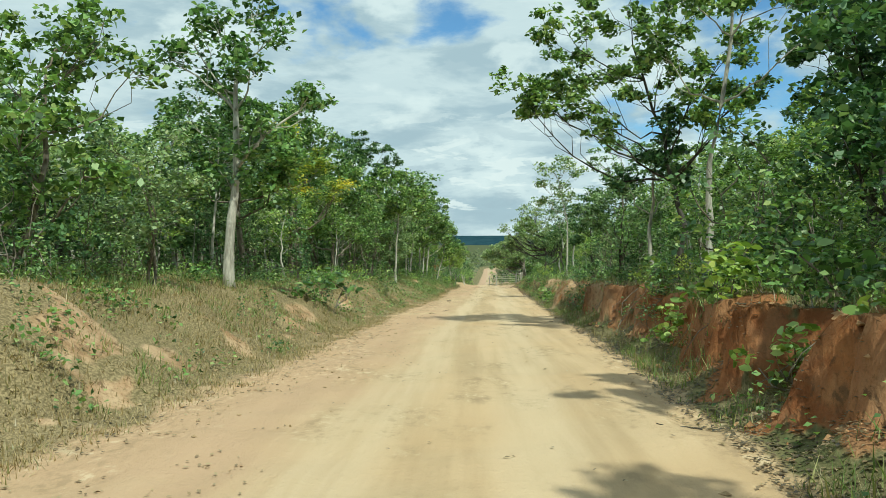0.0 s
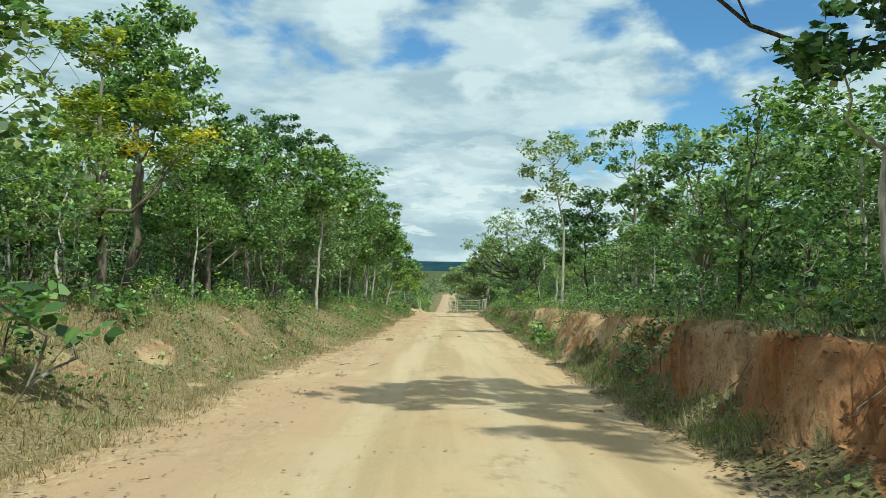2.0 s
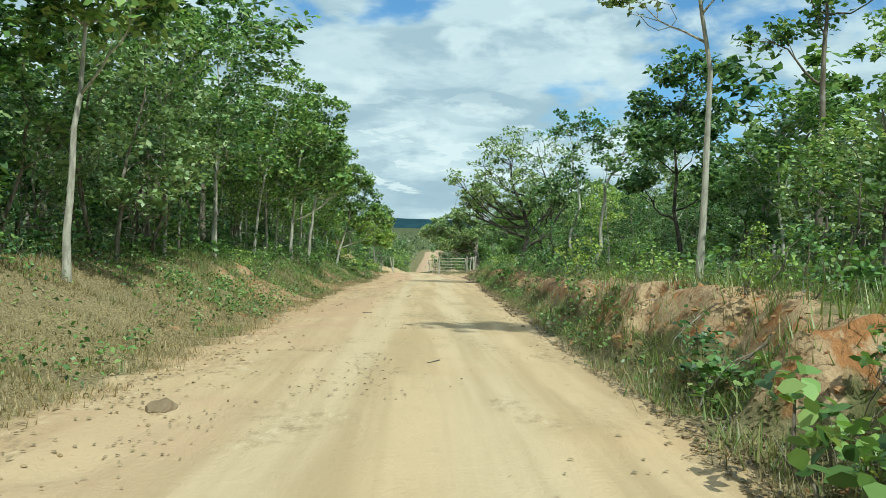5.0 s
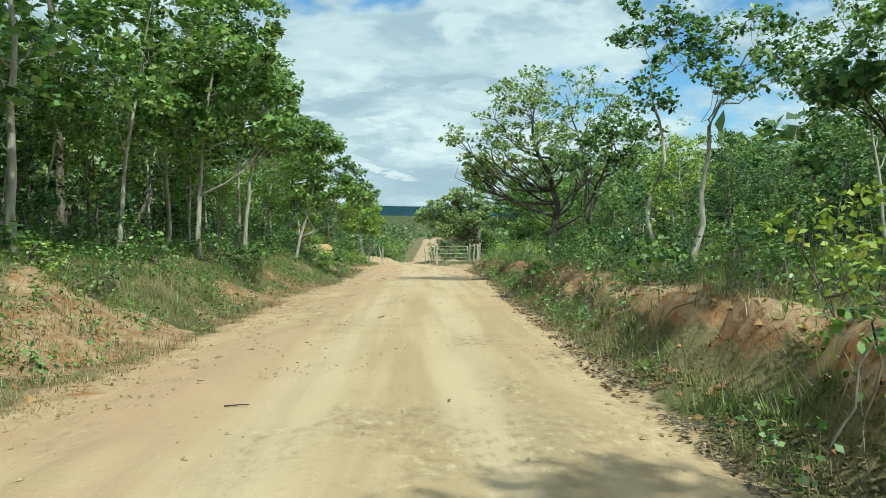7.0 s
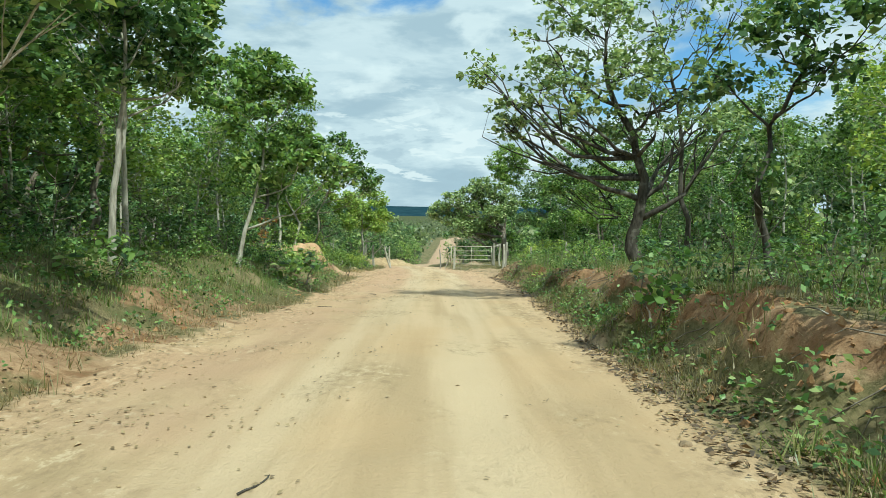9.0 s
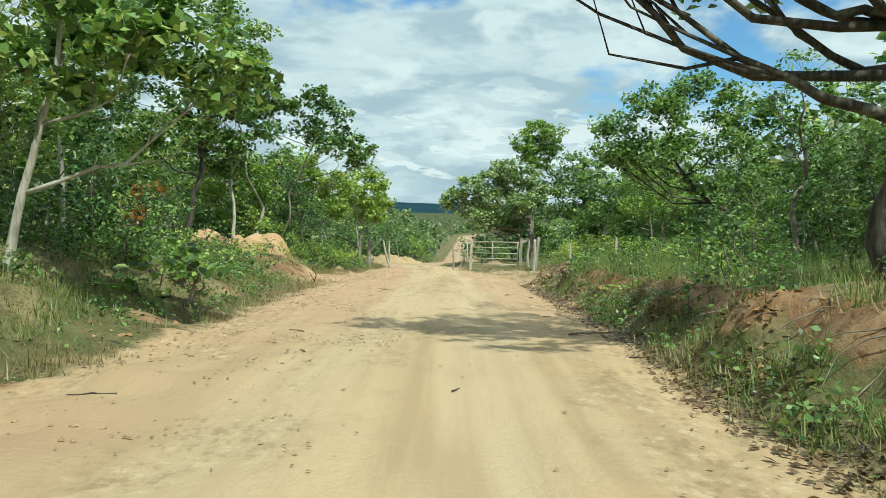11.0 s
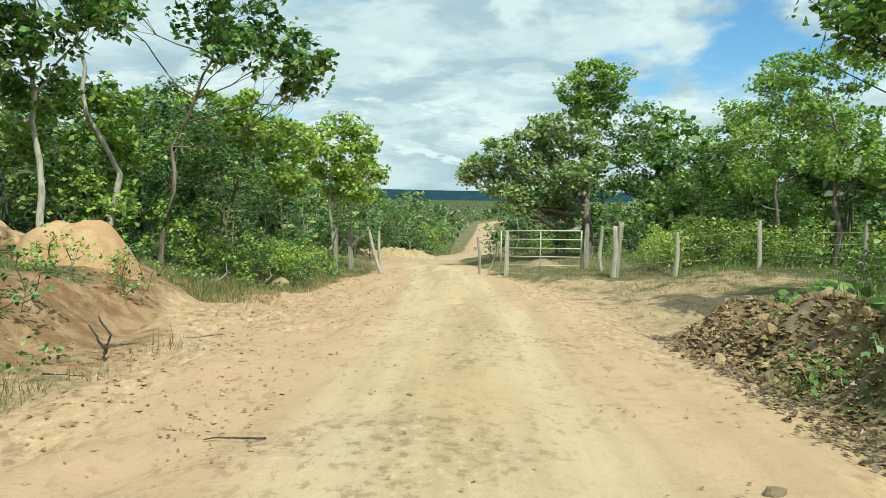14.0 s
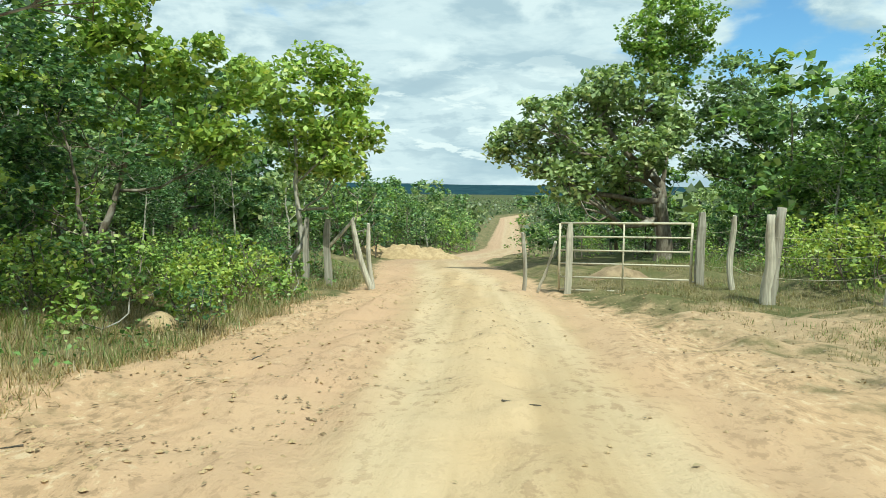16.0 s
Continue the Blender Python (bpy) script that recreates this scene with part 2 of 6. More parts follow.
EARTH = material("earth", earth)
LEAF = material("leaf", leafy, a=(0.050, 0.105, 0.032), b=(0.228, 0.390, 0.122), c=(0.407, 0.503, 0.203), through=0.29)
LEAF_DARK = material("leaf_dark", leafy, a=(0.031, 0.078, 0.029), b=(0.155, 0.284, 0.118), c=(0.332, 0.433, 0.203), through=0.29)
LEAF_LIGHT = material("leaf_light", leafy, a=(0.125, 0.225, 0.050), b=(0.350, 0.500, 0.132), c=(0.503, 0.556, 0.187), through=0.29)
LEAF_GREY = material("leaf_grey", leafy, a=(0.105, 0.175, 0.075), b=(0.345, 0.470, 0.232), c=(0.535, 0.599, 0.374), through=0.29)
LEAF_YELLOW = material("leaf_yellow", leafy, a=(0.124, 0.195, 0.036), b=(0.336, 0.417, 0.071), c=(0.800, 0.683, 0.098), through=0.29)
LEAF_BUSH = material("leaf_bush", leafy, a=(0.210, 0.300, 0.060), b=(0.420, 0.530, 0.115), c=(0.510, 0.520, 0.145), through=0.29)
# Distance haze mixed into these greens: greyer and bluer than LEAF.
LEAF_HAZED = material("leaf_hazed", leafy, a=(0.060, 0.095, 0.045), b=(0.203, 0.273, 0.134), c=(0.321, 0.358, 0.203), through=0.29)
LEAF_WITHERED = material("leaf_withered", leafy, a=(0.22, 0.09, 0.03), b=(0.42, 0.20, 0.06), c=(0.50, 0.36, 0.10), through=0.3)
BLOSSOM = material("blossom", leafy, a=(0.55, 0.45, 0.04), b=(0.72, 0.62, 0.07), c=(0.45, 0.5, 0.06), through=0.35)
BARK = material("bark", barky, a=(0.13, 0.105, 0.08), b=(0.27, 0.235, 0.19))
BARK_PALE = material("bark_pale", barky, a=(0.31, 0.29, 0.245), b=(0.57, 0.54, 0.47), lichen=(0.6, 0.58, 0.52))
BARK_DARK = material("bark_dark", barky, a=(0.05, 0.045, 0.038), b=(0.12, 0.108, 0.09), lichen=(0.25, 0.24, 0.21))
GRASS_DRY = material("grass_dry", leafy, a=(0.20, 0.165, 0.09), b=(0.41, 0.335, 0.20), c=(0.17, 0.20, 0.07), through=0.3)
GRASS_BANK = material("grass_bank", leafy, a=(0.25, 0.205, 0.115), b=(0.43, 0.35, 0.21), c=(0.17, 0.18, 0.07), through=0.25)
GRASS_GREEN = material("grass_green", leafy, a=(0.13, 0.20, 0.055), b=(0.24, 0.31, 0.10), c=(0.42, 0.38, 0.18), through=0.29)
LITTER = material("fallen_leaf", leafy, a=(0.24, 0.17, 0.10), b=(0.42, 0.32, 0.19), c=(0.15, 0.10, 0.055), through=0.1)
LEAF_MOULD = material("leaf_mould", leafy, a=(0.075, 0.055, 0.035), b=(0.17, 0.12, 0.07), c=(0.30, 0.22, 0.13), through=0.05)
STEEL = material("painted_steel", painted_steel)
WOOD = material("weathered_wood", weathered, a=(0.27, 0.25, 0.21), b=(0.44, 0.41, 0.35))
WOOD_PALE = material("pale_wood", weathered, a=(0.38, 0.35, 0.29), b=(0.60, 0.56, 0.47))
SAND = material("orange_sand", soil, a=(0.53, 0.325, 0.185), b=(0.62, 0.415, 0.25), c=(0.40, 0.235, 0.13))
DARK_SOIL = material("dark_soil", soil, a=(0.14, 0.105, 0.07), b=(0.33, 0.255, 0.165), c=(0.08, 0.06, 0.042))
CLOD_BROWN = material("brown_clod", soil, a=(0.20, 0.135, 0.075), b=(0.36, 0.25, 0.145), c=(0.12, 0.08, 0.045))
STONE = material("stone", soil, a=(0.26, 0.19, 0.12), b=(0.40, 0.30, 0.19), c=(0.18, 0.13, 0.09))
CLOD = material("clod", soil, a=(0.40, 0.29, 0.165), b=(0.52, 0.39, 0.235), c=(0.28, 0.195, 0.11))
RUBBLE = material("clay_lump", soil, a=(0.34, 0.18, 0.085), b=(0.48, 0.30, 0.16), c=(0.2, 0.11, 0.055))
# Blue of distance haze painted into the wooded hills' own colour.
HILL = material("hill", hazed_green, a=(0.018, 0.045, 0.062), b=(0.028, 0.062, 0.078))

# ---------------------------------------------------------------- mesh helpers


def part(name, data, mat, parent, label=""):
    """One mesh object, from a bmesh, a mesh or (verts, faces), under a thing."""
    if isinstance(data, tuple):
        me = bpy.data.meshes.new(name)
        me.from_pydata(*[np.asarray(d).tolist() if not isinstance(d, list) else d for d in (data[0],)], [], data[1])
    elif isinstance(data, bmesh.types.BMesh):
        me = bpy.data.meshes.new(name)
        data.to_mesh(me)
        data.free()
    else:
        me = data
    if not me.materials:
        me.materials.append(mat)
    ob = new(name, me)
    ob.parent = parent
    if label:
        tagged(ob, label)
    return ob


def quad_mesh(name, verts, per=4):
    """Fast mesh of loose faces with `per` corners each."""
    verts = np.asarray(verts, np.float32).reshape(-1, 3)
    count = len(verts) // per
    me = bpy.data.meshes.new(name)
    me.vertices.add(len(verts))
    me.vertices.foreach_set("co", verts.ravel())
    me.loops.add(len(verts))
    me.loops.foreach_set("vertex_index", np.arange(len(verts), dtype=np.int32))
    me.polygons.add(count)
    me.polygons.foreach_set("loop_start", np.arange(0, len(verts), per, dtype=np.int32))
    me.update(calc_edges=True)
    return me


def shade_smooth(me):
    me.polygons.foreach_set("use_smooth", np.ones(len(me.polygons), bool))
    return me


class Tubes:
    """Tapered tubes along bent lines, gathered into one mesh."""

    def __init__(self):
        self.v, self.f = [], []

    def add(self, points, radii, sides=6, cap=True):
        start = len(self.v)
        for i, (p, r) in enumerate(zip(points, radii)):
            a, b = points[max(i - 1, 0)], points[min(i + 1, len(points) - 1)]
            d = (Vector(b) - Vector(a)).normalized()
            u = d.orthogonal().normalized() if abs(d.z) > 0.95 else d.cross(Vector((0, 0, 1))).normalized()
            w = d.cross(u)
            for k in range(sides):
                t = 2 * math.pi * k / sides
                self.v.append(tuple(Vector(p) + (u * math.cos(t) + w * math.sin(t)) * r))
        for i in range(len(points) - 1):
            for k in range(sides):
                q = start + i * sides
                self.f.append((q + k, q + (k + 1) % sides, q + sides + (k + 1) % sides, q + sides + k))
        if cap:
            self.f.append(tuple(start + (len(points) - 1) * sides + k for k in range(sides)))
            self.f.append(tuple(start + k for k in reversed(range(sides))))

    def mesh(self, name, smooth=True):
        me = bpy.data.meshes.new(name)
        me.from_pydata(self.v, [], self.f)
        return shade_smooth(me) if smooth else me


def leaf_quads(rng, centres, size, flat=0.6, aspect=0.68, oval=False):
    """A pointed leaf, or a rounder one with six corners, at every centre, turned at random (flat: how far they lie level)."""
    n = len(centres)
    along = rng.normal(size=(n, 3))
    along[:, 2] = along[:, 2] * (1 - flat) - 0.15
    along /= np.linalg.norm(along, axis=1)[:, None]
    up = rng.normal(size=(n, 3)) * (1 - flat) + np.array([0, 0, 1.0])
    side = np.cross(along, up)
    side /= np.linalg.norm(side, axis=1)[:, None] + 1e-9
    s = size * rng.uniform(0.65, 1.3, n)[:, None]
    half = side * s * aspect * 0.5
    bow = np.cross(side, along) * s * 0.12
    if oval:
        return np.stack([centres - along * s * 0.5, centres - half * 0.85 - along * s * 0.22 + bow * 0.7, centres - half * 0.9 + along * s * 0.15 + bow,
                         centres + along * s * 0.5, centres + half * 0.9 + along * s * 0.15 + bow, centres + half * 0.85 - along * s * 0.22 + bow * 0.7], 1)
    return np.stack([centres - along * s * 0.5, centres - half + bow, centres + along * s * 0.5, centres + half + bow], 1)


# ---------------------------------------------------------------- the ground's shape
ys = [-126.8, -96.8, -88.8, -71.8, -63.8, -51.8, -41.8, -30, -15, -5, 2, 10, 22, 31, 40, 50, 84, 200, 255, 300, 360, 900]
LEFT = [-7.3, -6.2, -5.8, -5.4, -4.8, -4.65, -4.6, -4.1, -4.3, -4.2, -4.2, -5.2, -6.6, -5.4, -3.6, -2.7, -1.4, 2.0, 3.3, 12, 45, 300]
RIGHT = [-1.9, -1.55, -1.15, -0.6, -0.4, 0.0, 0.4, 1.0, 1.15, 0.2, -0.9, -1.3, -2.4, -1.2, 0.3, 1.3, 3.4, 6.5, 7.8, 17, 51, 306]
PROF_Y = [-160, -130, -105, -89, -73, -57, -41, -25, -17, -9, -1, 7, 23, 50, 84, 200, 430, 1000, 2000, 6000]
PROF_Z = [8.4, 6.75, 5.42, 4.59, 3.80, 3.02, 2.22, 1.37, 0.92, 0.45, -0.05, -0.55, -1.75, -3.6, -6.0, -8.5, -11, -18, -28, -40]
BANK_Y = [-126.8, -76.8, -67.8, -58.8, -51.8, -30, -25, -20, -17, -13, -10, -5, 10, 60]
BANK_L = [1.2, 1.12, 0.95, 1.0, 1.05, 1.1, 0.95, 0.8, 0.8, 0.8, 0.35, 0.3, 0.4, 0.4]
BANK_R = [1.05, 1.05, 1.0, 1.0, 0.85, 0.8, 0.75, 0.65, 0.3, 0.12, 0.12, 0.15, 0.2, 0.3]


# bare patches of orange earth in the grass of the bank: x, y, radius
BARE = [(-7.7, -92.6, 0.9), (-7.1, -91.4, 0.7), (-6.9, -89.4, 0.6), (-7.4, -84.8, 0.5), (-7.4, -83, 0.8), (-7.5, -78.9, 0.7), (-7.4, -76.7, 0.6), (-7.4, -72, 0.7), (-6.8, -71.3, 0.5),
        (-6.6, -68.5, 0.6), (-6.5, -65.2, 0.6), (-6.4, -52.2, 1.3), (-6.8, -50, 1.1), (-5.8, -49.4, 0.9), (-5.9, -43.6, 0.7), (-5.5, -46.8, 0.6), (-5.4, -40.6, 0.7),
        (-5.5, -42.4, 0.8), (-5.2, -38.8, 0.5), (-5.2, -35.8, 0.5), (-5.0, -53.8, 0.4), (-5.2, -30, 0.35), (-5.2, -26.0, 0.35),
        (-6.7, -16.6, 1.1), (-6.3, -15.0, 0.7), (-5.6, -18.4, 0.9), (-6.9, -13.6, 1.0), (-5.8, -16.8, 0.8), (-8.6, -13.0, 1.2)]


def step(a, b, v):
    t = np.clip((v - a) / (b - a), 0, 1)
    return t * t * (3 - 2 * t)


def wobble(x, y, scale, seed):
    """Smooth value noise between -1 and 1, for arrays."""
    x, y = np.asarray(x, float) / scale + seed * 17.3, np.asarray(y, float) / scale + seed * 31.7
    xi, yi = np.floor(x), np.floor(y)
    fx, fy = x - xi, y - yi
    fx, fy = fx * fx * (3 - 2 * fx), fy * fy * (3 - 2 * fy)

    def h(a, b):
        v = np.sin(a * 127.1 + b * 311.7 + seed * 74.7) * 43758.5453
        return (v - np.floor(v)) * 2 - 1

    return (h(xi, yi) * (1 - fx) + h(xi + 1, yi) * fx) * (1 - fy) + (h(xi, yi + 1) * (1 - fx) + h(xi + 1, yi + 1) * fx) * fy


def edges(y):
    return np.interp(y, ys, LEFT), np.interp(y, ys, RIGHT)


def ground(x, y):
    """Height of the ground, and its masks: road and bank."""
    x, y = np.broadcast_arrays(np.asarray(x, float), np.asarray(y, float))
    lo, hi = edges(y)
    base = np.interp(y, PROF_Y, PROF_Z)
    near = np.exp(-np.maximum(np.abs(x + 2) - 30, 0) / 60)
    rag = 0.35 * wobble(x, y, 1.6, 1) + 0.25 * wobble(x, y, 0.6, 2)
    dl, dr = lo - x, x - hi
    left, right = np.interp(y, BANK_Y, BANK_L), np.interp(y, BANK_Y, BANK_R)
    z = base + 0.05 * np.clip(1 - ((x - (lo + hi) / 2) / 3) ** 2, 0, 1)
    steep = step(-0.2, 0.5, wobble(x * 0.2, y, 7, 9))
    reach = 3.3 - 0.9 * steep
    start = np.interp(y, [-21, -18, -4, 2], [0.5, 1.4, 1.3, 0.5])
    reach = np.where((y > -19) & (y < -11), 3.0, reach + 0.3)
    z = z + left * step(start, reach, dl + rag * np.interp(y, [-21, -18], [0.8, 0.4])) + 0.35 * step(3, 9, dl) * (y < 60)
    gully = dr + rag * 0.8 + 0.3 * wobble(x * 0.3, y, 0.75, 11) + 0.17 * wobble(x, y, 0.3, 12)
    z = z + right * (0.3 * step(0.25, 0.95, dr + rag * 0.6) + 0.7 * step(np.interp(y, [-78.8, -73.8], [0.84, 0.62]), np.interp(y, [-78.8, -73.8], [1.1, 1.32]), gully)) + 0.5 * step(1.5, 7, dr) * np.interp(y, [-25, -12], [1, 0.7])
    z = z + 0.02 * wobble(x, y, 0.5, 3) + 0.03 * wobble(x, y, 1.7, 4)
    scuff = step(-2.2, -0.6, dl) + step(-1.2, -0.3, dr)
    z = z + np.minimum(scuff, 1) * (0.028 * wobble(x, y, 0.42, 21) + 0.022 * wobble(x, y * 0.5, 0.3, 22))
    mid = x - (lo + hi) / 2
    z = z - 0.025 * (np.exp(-((mid - 0.9) / 0.28) ** 2) + np.exp(-((mid + 0.6) / 0.28) ** 2)) * (0.7 + 0.6 * wobble(x, y, 5, 23))
    z = z + step(-20, -12, y) * step(12, 4, y) * np.exp(-((mid - 0.15) / 0.35) ** 2) * (0.04 + 0.05 * wobble(x, y, 0.5, 24))
    churned = step(-58.8, -36.8, y) * step(-0.4, -2.2, mid) + step(-24, -14, y) * step(12, 2, y)
    z = z + np.minimum(churned, 1) * (np.maximum(dl, dr) < 5) * (0.04 * wobble(x, y * 0.16, 0.34, 25) + 0.028 * wobble(x, y * 0.6, 0.3, 26))
    windrow = step(-25, -19, y) * step(3, -3, y) * step(-2.0, -1.2, dl) * step(1.4, 0.5, dl)
    z = z + windrow * (0.07 * np.maximum(wobble(x, y * 0.22, 0.45, 27), -0.2) + 0.035 * wobble(x, y, 0.16, 28))
    off = step(0.3, 1.5, np.maximum(dl, dr))
    z = z + off * (0.09 * wobble(x, y, 0.8, 5) + 0.12 * wobble(x, y, 2.7, 6))
    apron = step(-19, -15, y) * step(-2, -6, y) * step(9, 5, dr)
    road = np.clip(1 - np.maximum(dl / 0.9, dr / np.interp(y, [-30, -22], [0.4, 0.9])), 0, 1)
    road = np.maximum(road, apron * (0.62 + 0.3 * wobble(x, y, 1.8, 13)) * (dr > 0) * (1 - 0.25 * step(-13.5, -10.5, y + 0.8 * rag) * step(-6.5, -7.3, y + 0.5 * rag) * step(0.0, 1.2, dr)))
    road = np.maximum(road, 0.75 * step(-22, -18, y) * step(1, -4, y) * step(np.interp(y, [-13, -9], [3.0, 1.5]), np.interp(y, [-13, -9], [1.5, 0.5]), dl) * (dl > 0))
    low = np.interp(y, [-84, -80, -64.8, -54.8], [0.5, 0.68, 0.68, 0.8])
    face_r = step(low, low + 0.25, gully) * step(1.75, 1.2, gully) * step(-19, -23, y) * np.interp(y, [-60.8, -52.8], [1, 0.85])
    face_l = step(0.2, 0.7, dl + rag) * step(2.4, 1.4, dl + rag) * step(-0.1, 0.5, wobble(x * 0.3, y, 2.2, 8)) * step(-10, -20, y) * step(-62.8, -54.8, y) * 0.9
    bare = 0 * x
    for bx, by, r in BARE:
        bare = np.maximum(bare, step(1.1, 0.4, np.hypot((x - bx) / r, (y - by) / (1.5 * r)) / np.interp(by, [-56.8, -53.8, -22, -20], [0.62, 0.85, 0.85, 1.1]) + 0.5 * rag))
    worn = 0.8 * step(0.6, 0.95, wobble(x, y, 1.1, 31) + 0.6 * wobble(x, y, 0.4, 32)) * step(0.5, 1.0, dl) * step(3.2, 2.2, dl) * step(-46.8, -54.8, y)
    return z, road, np.maximum(np.maximum(face_r, face_l), np.maximum(bare * np.interp(y, [-56, -50], [0.75, 0.9]), worn))


def height(x, y):
    return float(ground(x, y)[0])


def make_ground():
    rows = np.concatenate([np.arange(-146.8, -108.8, 1.5), np.arange(-108.8, -30, 0.22), np.arange(-30, 8, 0.16), np.arange(8, 30, 0.5),
                           np.arange(30, 100, 3), np.arange(100, 380, 14), np.geomspace(390, 4500, 18)])
    inner = np.linspace(0, 1, 61)
    outer = np.concatenate([np.arange(0.12, 0.5, 0.13), np.arange(0.5, 1.6, 0.07), np.arange(1.6, 3.2, 0.14), np.arange(3.2, 9, 0.45), np.geomspace(9, 60, 16), np.geomspace(75, 4000, 14)])
    lo, hi = edges(rows)
    xs = np.concatenate([lo[:, None] - outer[::-1][None], lo[:, None] + (hi - lo)[:, None] * inner[None], hi[:, None] + outer[None]], 1)
    yy = np.repeat(rows[:, None], xs.shape[1], 1)
    z, road, bank = ground(xs, yy)
    across = np.clip(xs - ((lo + hi) / 2)[:, None], -9, 9)
    cols, k = xs.shape[1], len(outer)
    for name, a, b, label in (("road", k, k + 60, "tan compacted dirt road with wheel tracks"), ("left", 0, k, ""), ("right", k + 60, cols - 1, "")):
        take = slice(a, b + 1)
        co = np.stack([xs[:, take], yy[:, take], z[:, take]], -1)
        r, c = co.shape[:2]
        idx = np.arange(r * c).reshape(r, c)
        yield name, co.reshape(-1, 3), np.stack([idx[:-1, :-1], idx[:-1, 1:], idx[1:, 1:], idx[1:, :-1]], -1).reshape(-1, 4), (road[:, take], bank[:, take], across[:, take]), label


def grid_object(name, co, faces, masks, label):
    me = bpy.data.meshes.new(name)
    me.from_pydata(co.tolist(), [], faces.tolist())
    for key, values in zip(("road", "bank", "across"), masks):
        me.attributes.new(key, "FLOAT", "POINT").data.foreach_set("value", np.ascontiguousarray(values, np.float32).ravel())
    me.materials.append(EARTH)
    return tagged(new(name, shade_smooth(me)), label, name.split("_")[0], kind="structure")


pieces = {p[0]: p for p in make_ground()}
grid_object("road", *pieces["road"][1:4], "tan compacted dirt road with wheel tracks")
l, r = pieces["left"], pieces["right"]
grid_object("ground", np.concatenate([l[1], r[1]]), np.concatenate([l[2], r[2] + len(l[1])]),
            [np.concatenate([a.ravel(), b.ravel()]) for a, b in zip(l[3], r[3])], "red and tan earth banks under dry grass and litter")


def make_hills():
    x = np.linspace(-4200, 4200, 220)
    top = 5 + 4 * wobble(x, 0 * x, 700, 3) + 2.0 * wobble(x, 0 * x, 160, 4)
    rows = [(2300, -62 + 0 * x), (2600, -42 + 6 * wobble(x, 0 * x, 300, 7)), (2850, top - 12), (3000, top), (3400, top - 4)]
    co = np.array([[(a, y, b) for a, b in zip(x, z)] for y, z in rows]).reshape(-1, 3)
    i = np.arange(len(rows) * len(x)).reshape(len(rows), -1)
    f = np.stack([i[:-1, :-1], i[:-1, 1:], i[1:, 1:], i[1:, :-1]], -1).reshape(-1, 4)
    me = bpy.data.meshes.new("hills")
    me.from_pydata(co.tolist(), [], f.tolist())
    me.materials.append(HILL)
    tagged(new("backdrop_hills", shade_smooth(me)), "long wooded plateau on the horizon, painted in blue haze", "hills", kind="structure")


make_hills()

# ---------------------------------------------------------------- trees


def bent_line(rng, a, b, steps, bend, sag=0.0):
    """Points from a to b on a crooked line; sag lowers (or, below 0, lifts) its middle."""
    a, b = np.array(a, float), np.array(b, float)
    size = np.linalg.norm(b - a)
    out = []
    drift = np.zeros(3)
    for i in range(steps + 1):
        f = i / steps
        drift = drift + rng.normal(size=3) * bend * size / steps
        out.append(a + (b - a) * f + drift * math.sin(math.pi * f) * 1.4 + np.array([0, 0, -sag * size * math.sin(math.pi * f)]))
    return out


def leaf_clumps(rng, spots, leaves, clump):
    """Leaf places gathered in loose clumps round the spots (place, weight)."""
    weight = np.array([w * rng.uniform(0.5, 1.5) for _, w in spots])
    counts = np.maximum((leaves * weight / weight.sum()).astype(int), 3)
    out = []
    for (spot, _), c in zip(spots, counts):
        ball = rng.normal(size=(c, 3))
        ball /= np.linalg.norm(ball, axis=1)[:, None]
        ball *= (rng.uniform(0.05, 1, c) ** 0.5)[:, None] * np.array([1, 1, 0.6]) * clump * rng.uniform(0.7, 1.3)
        out.append(np.array(spot) + ball)
    return np.concatenate(out)


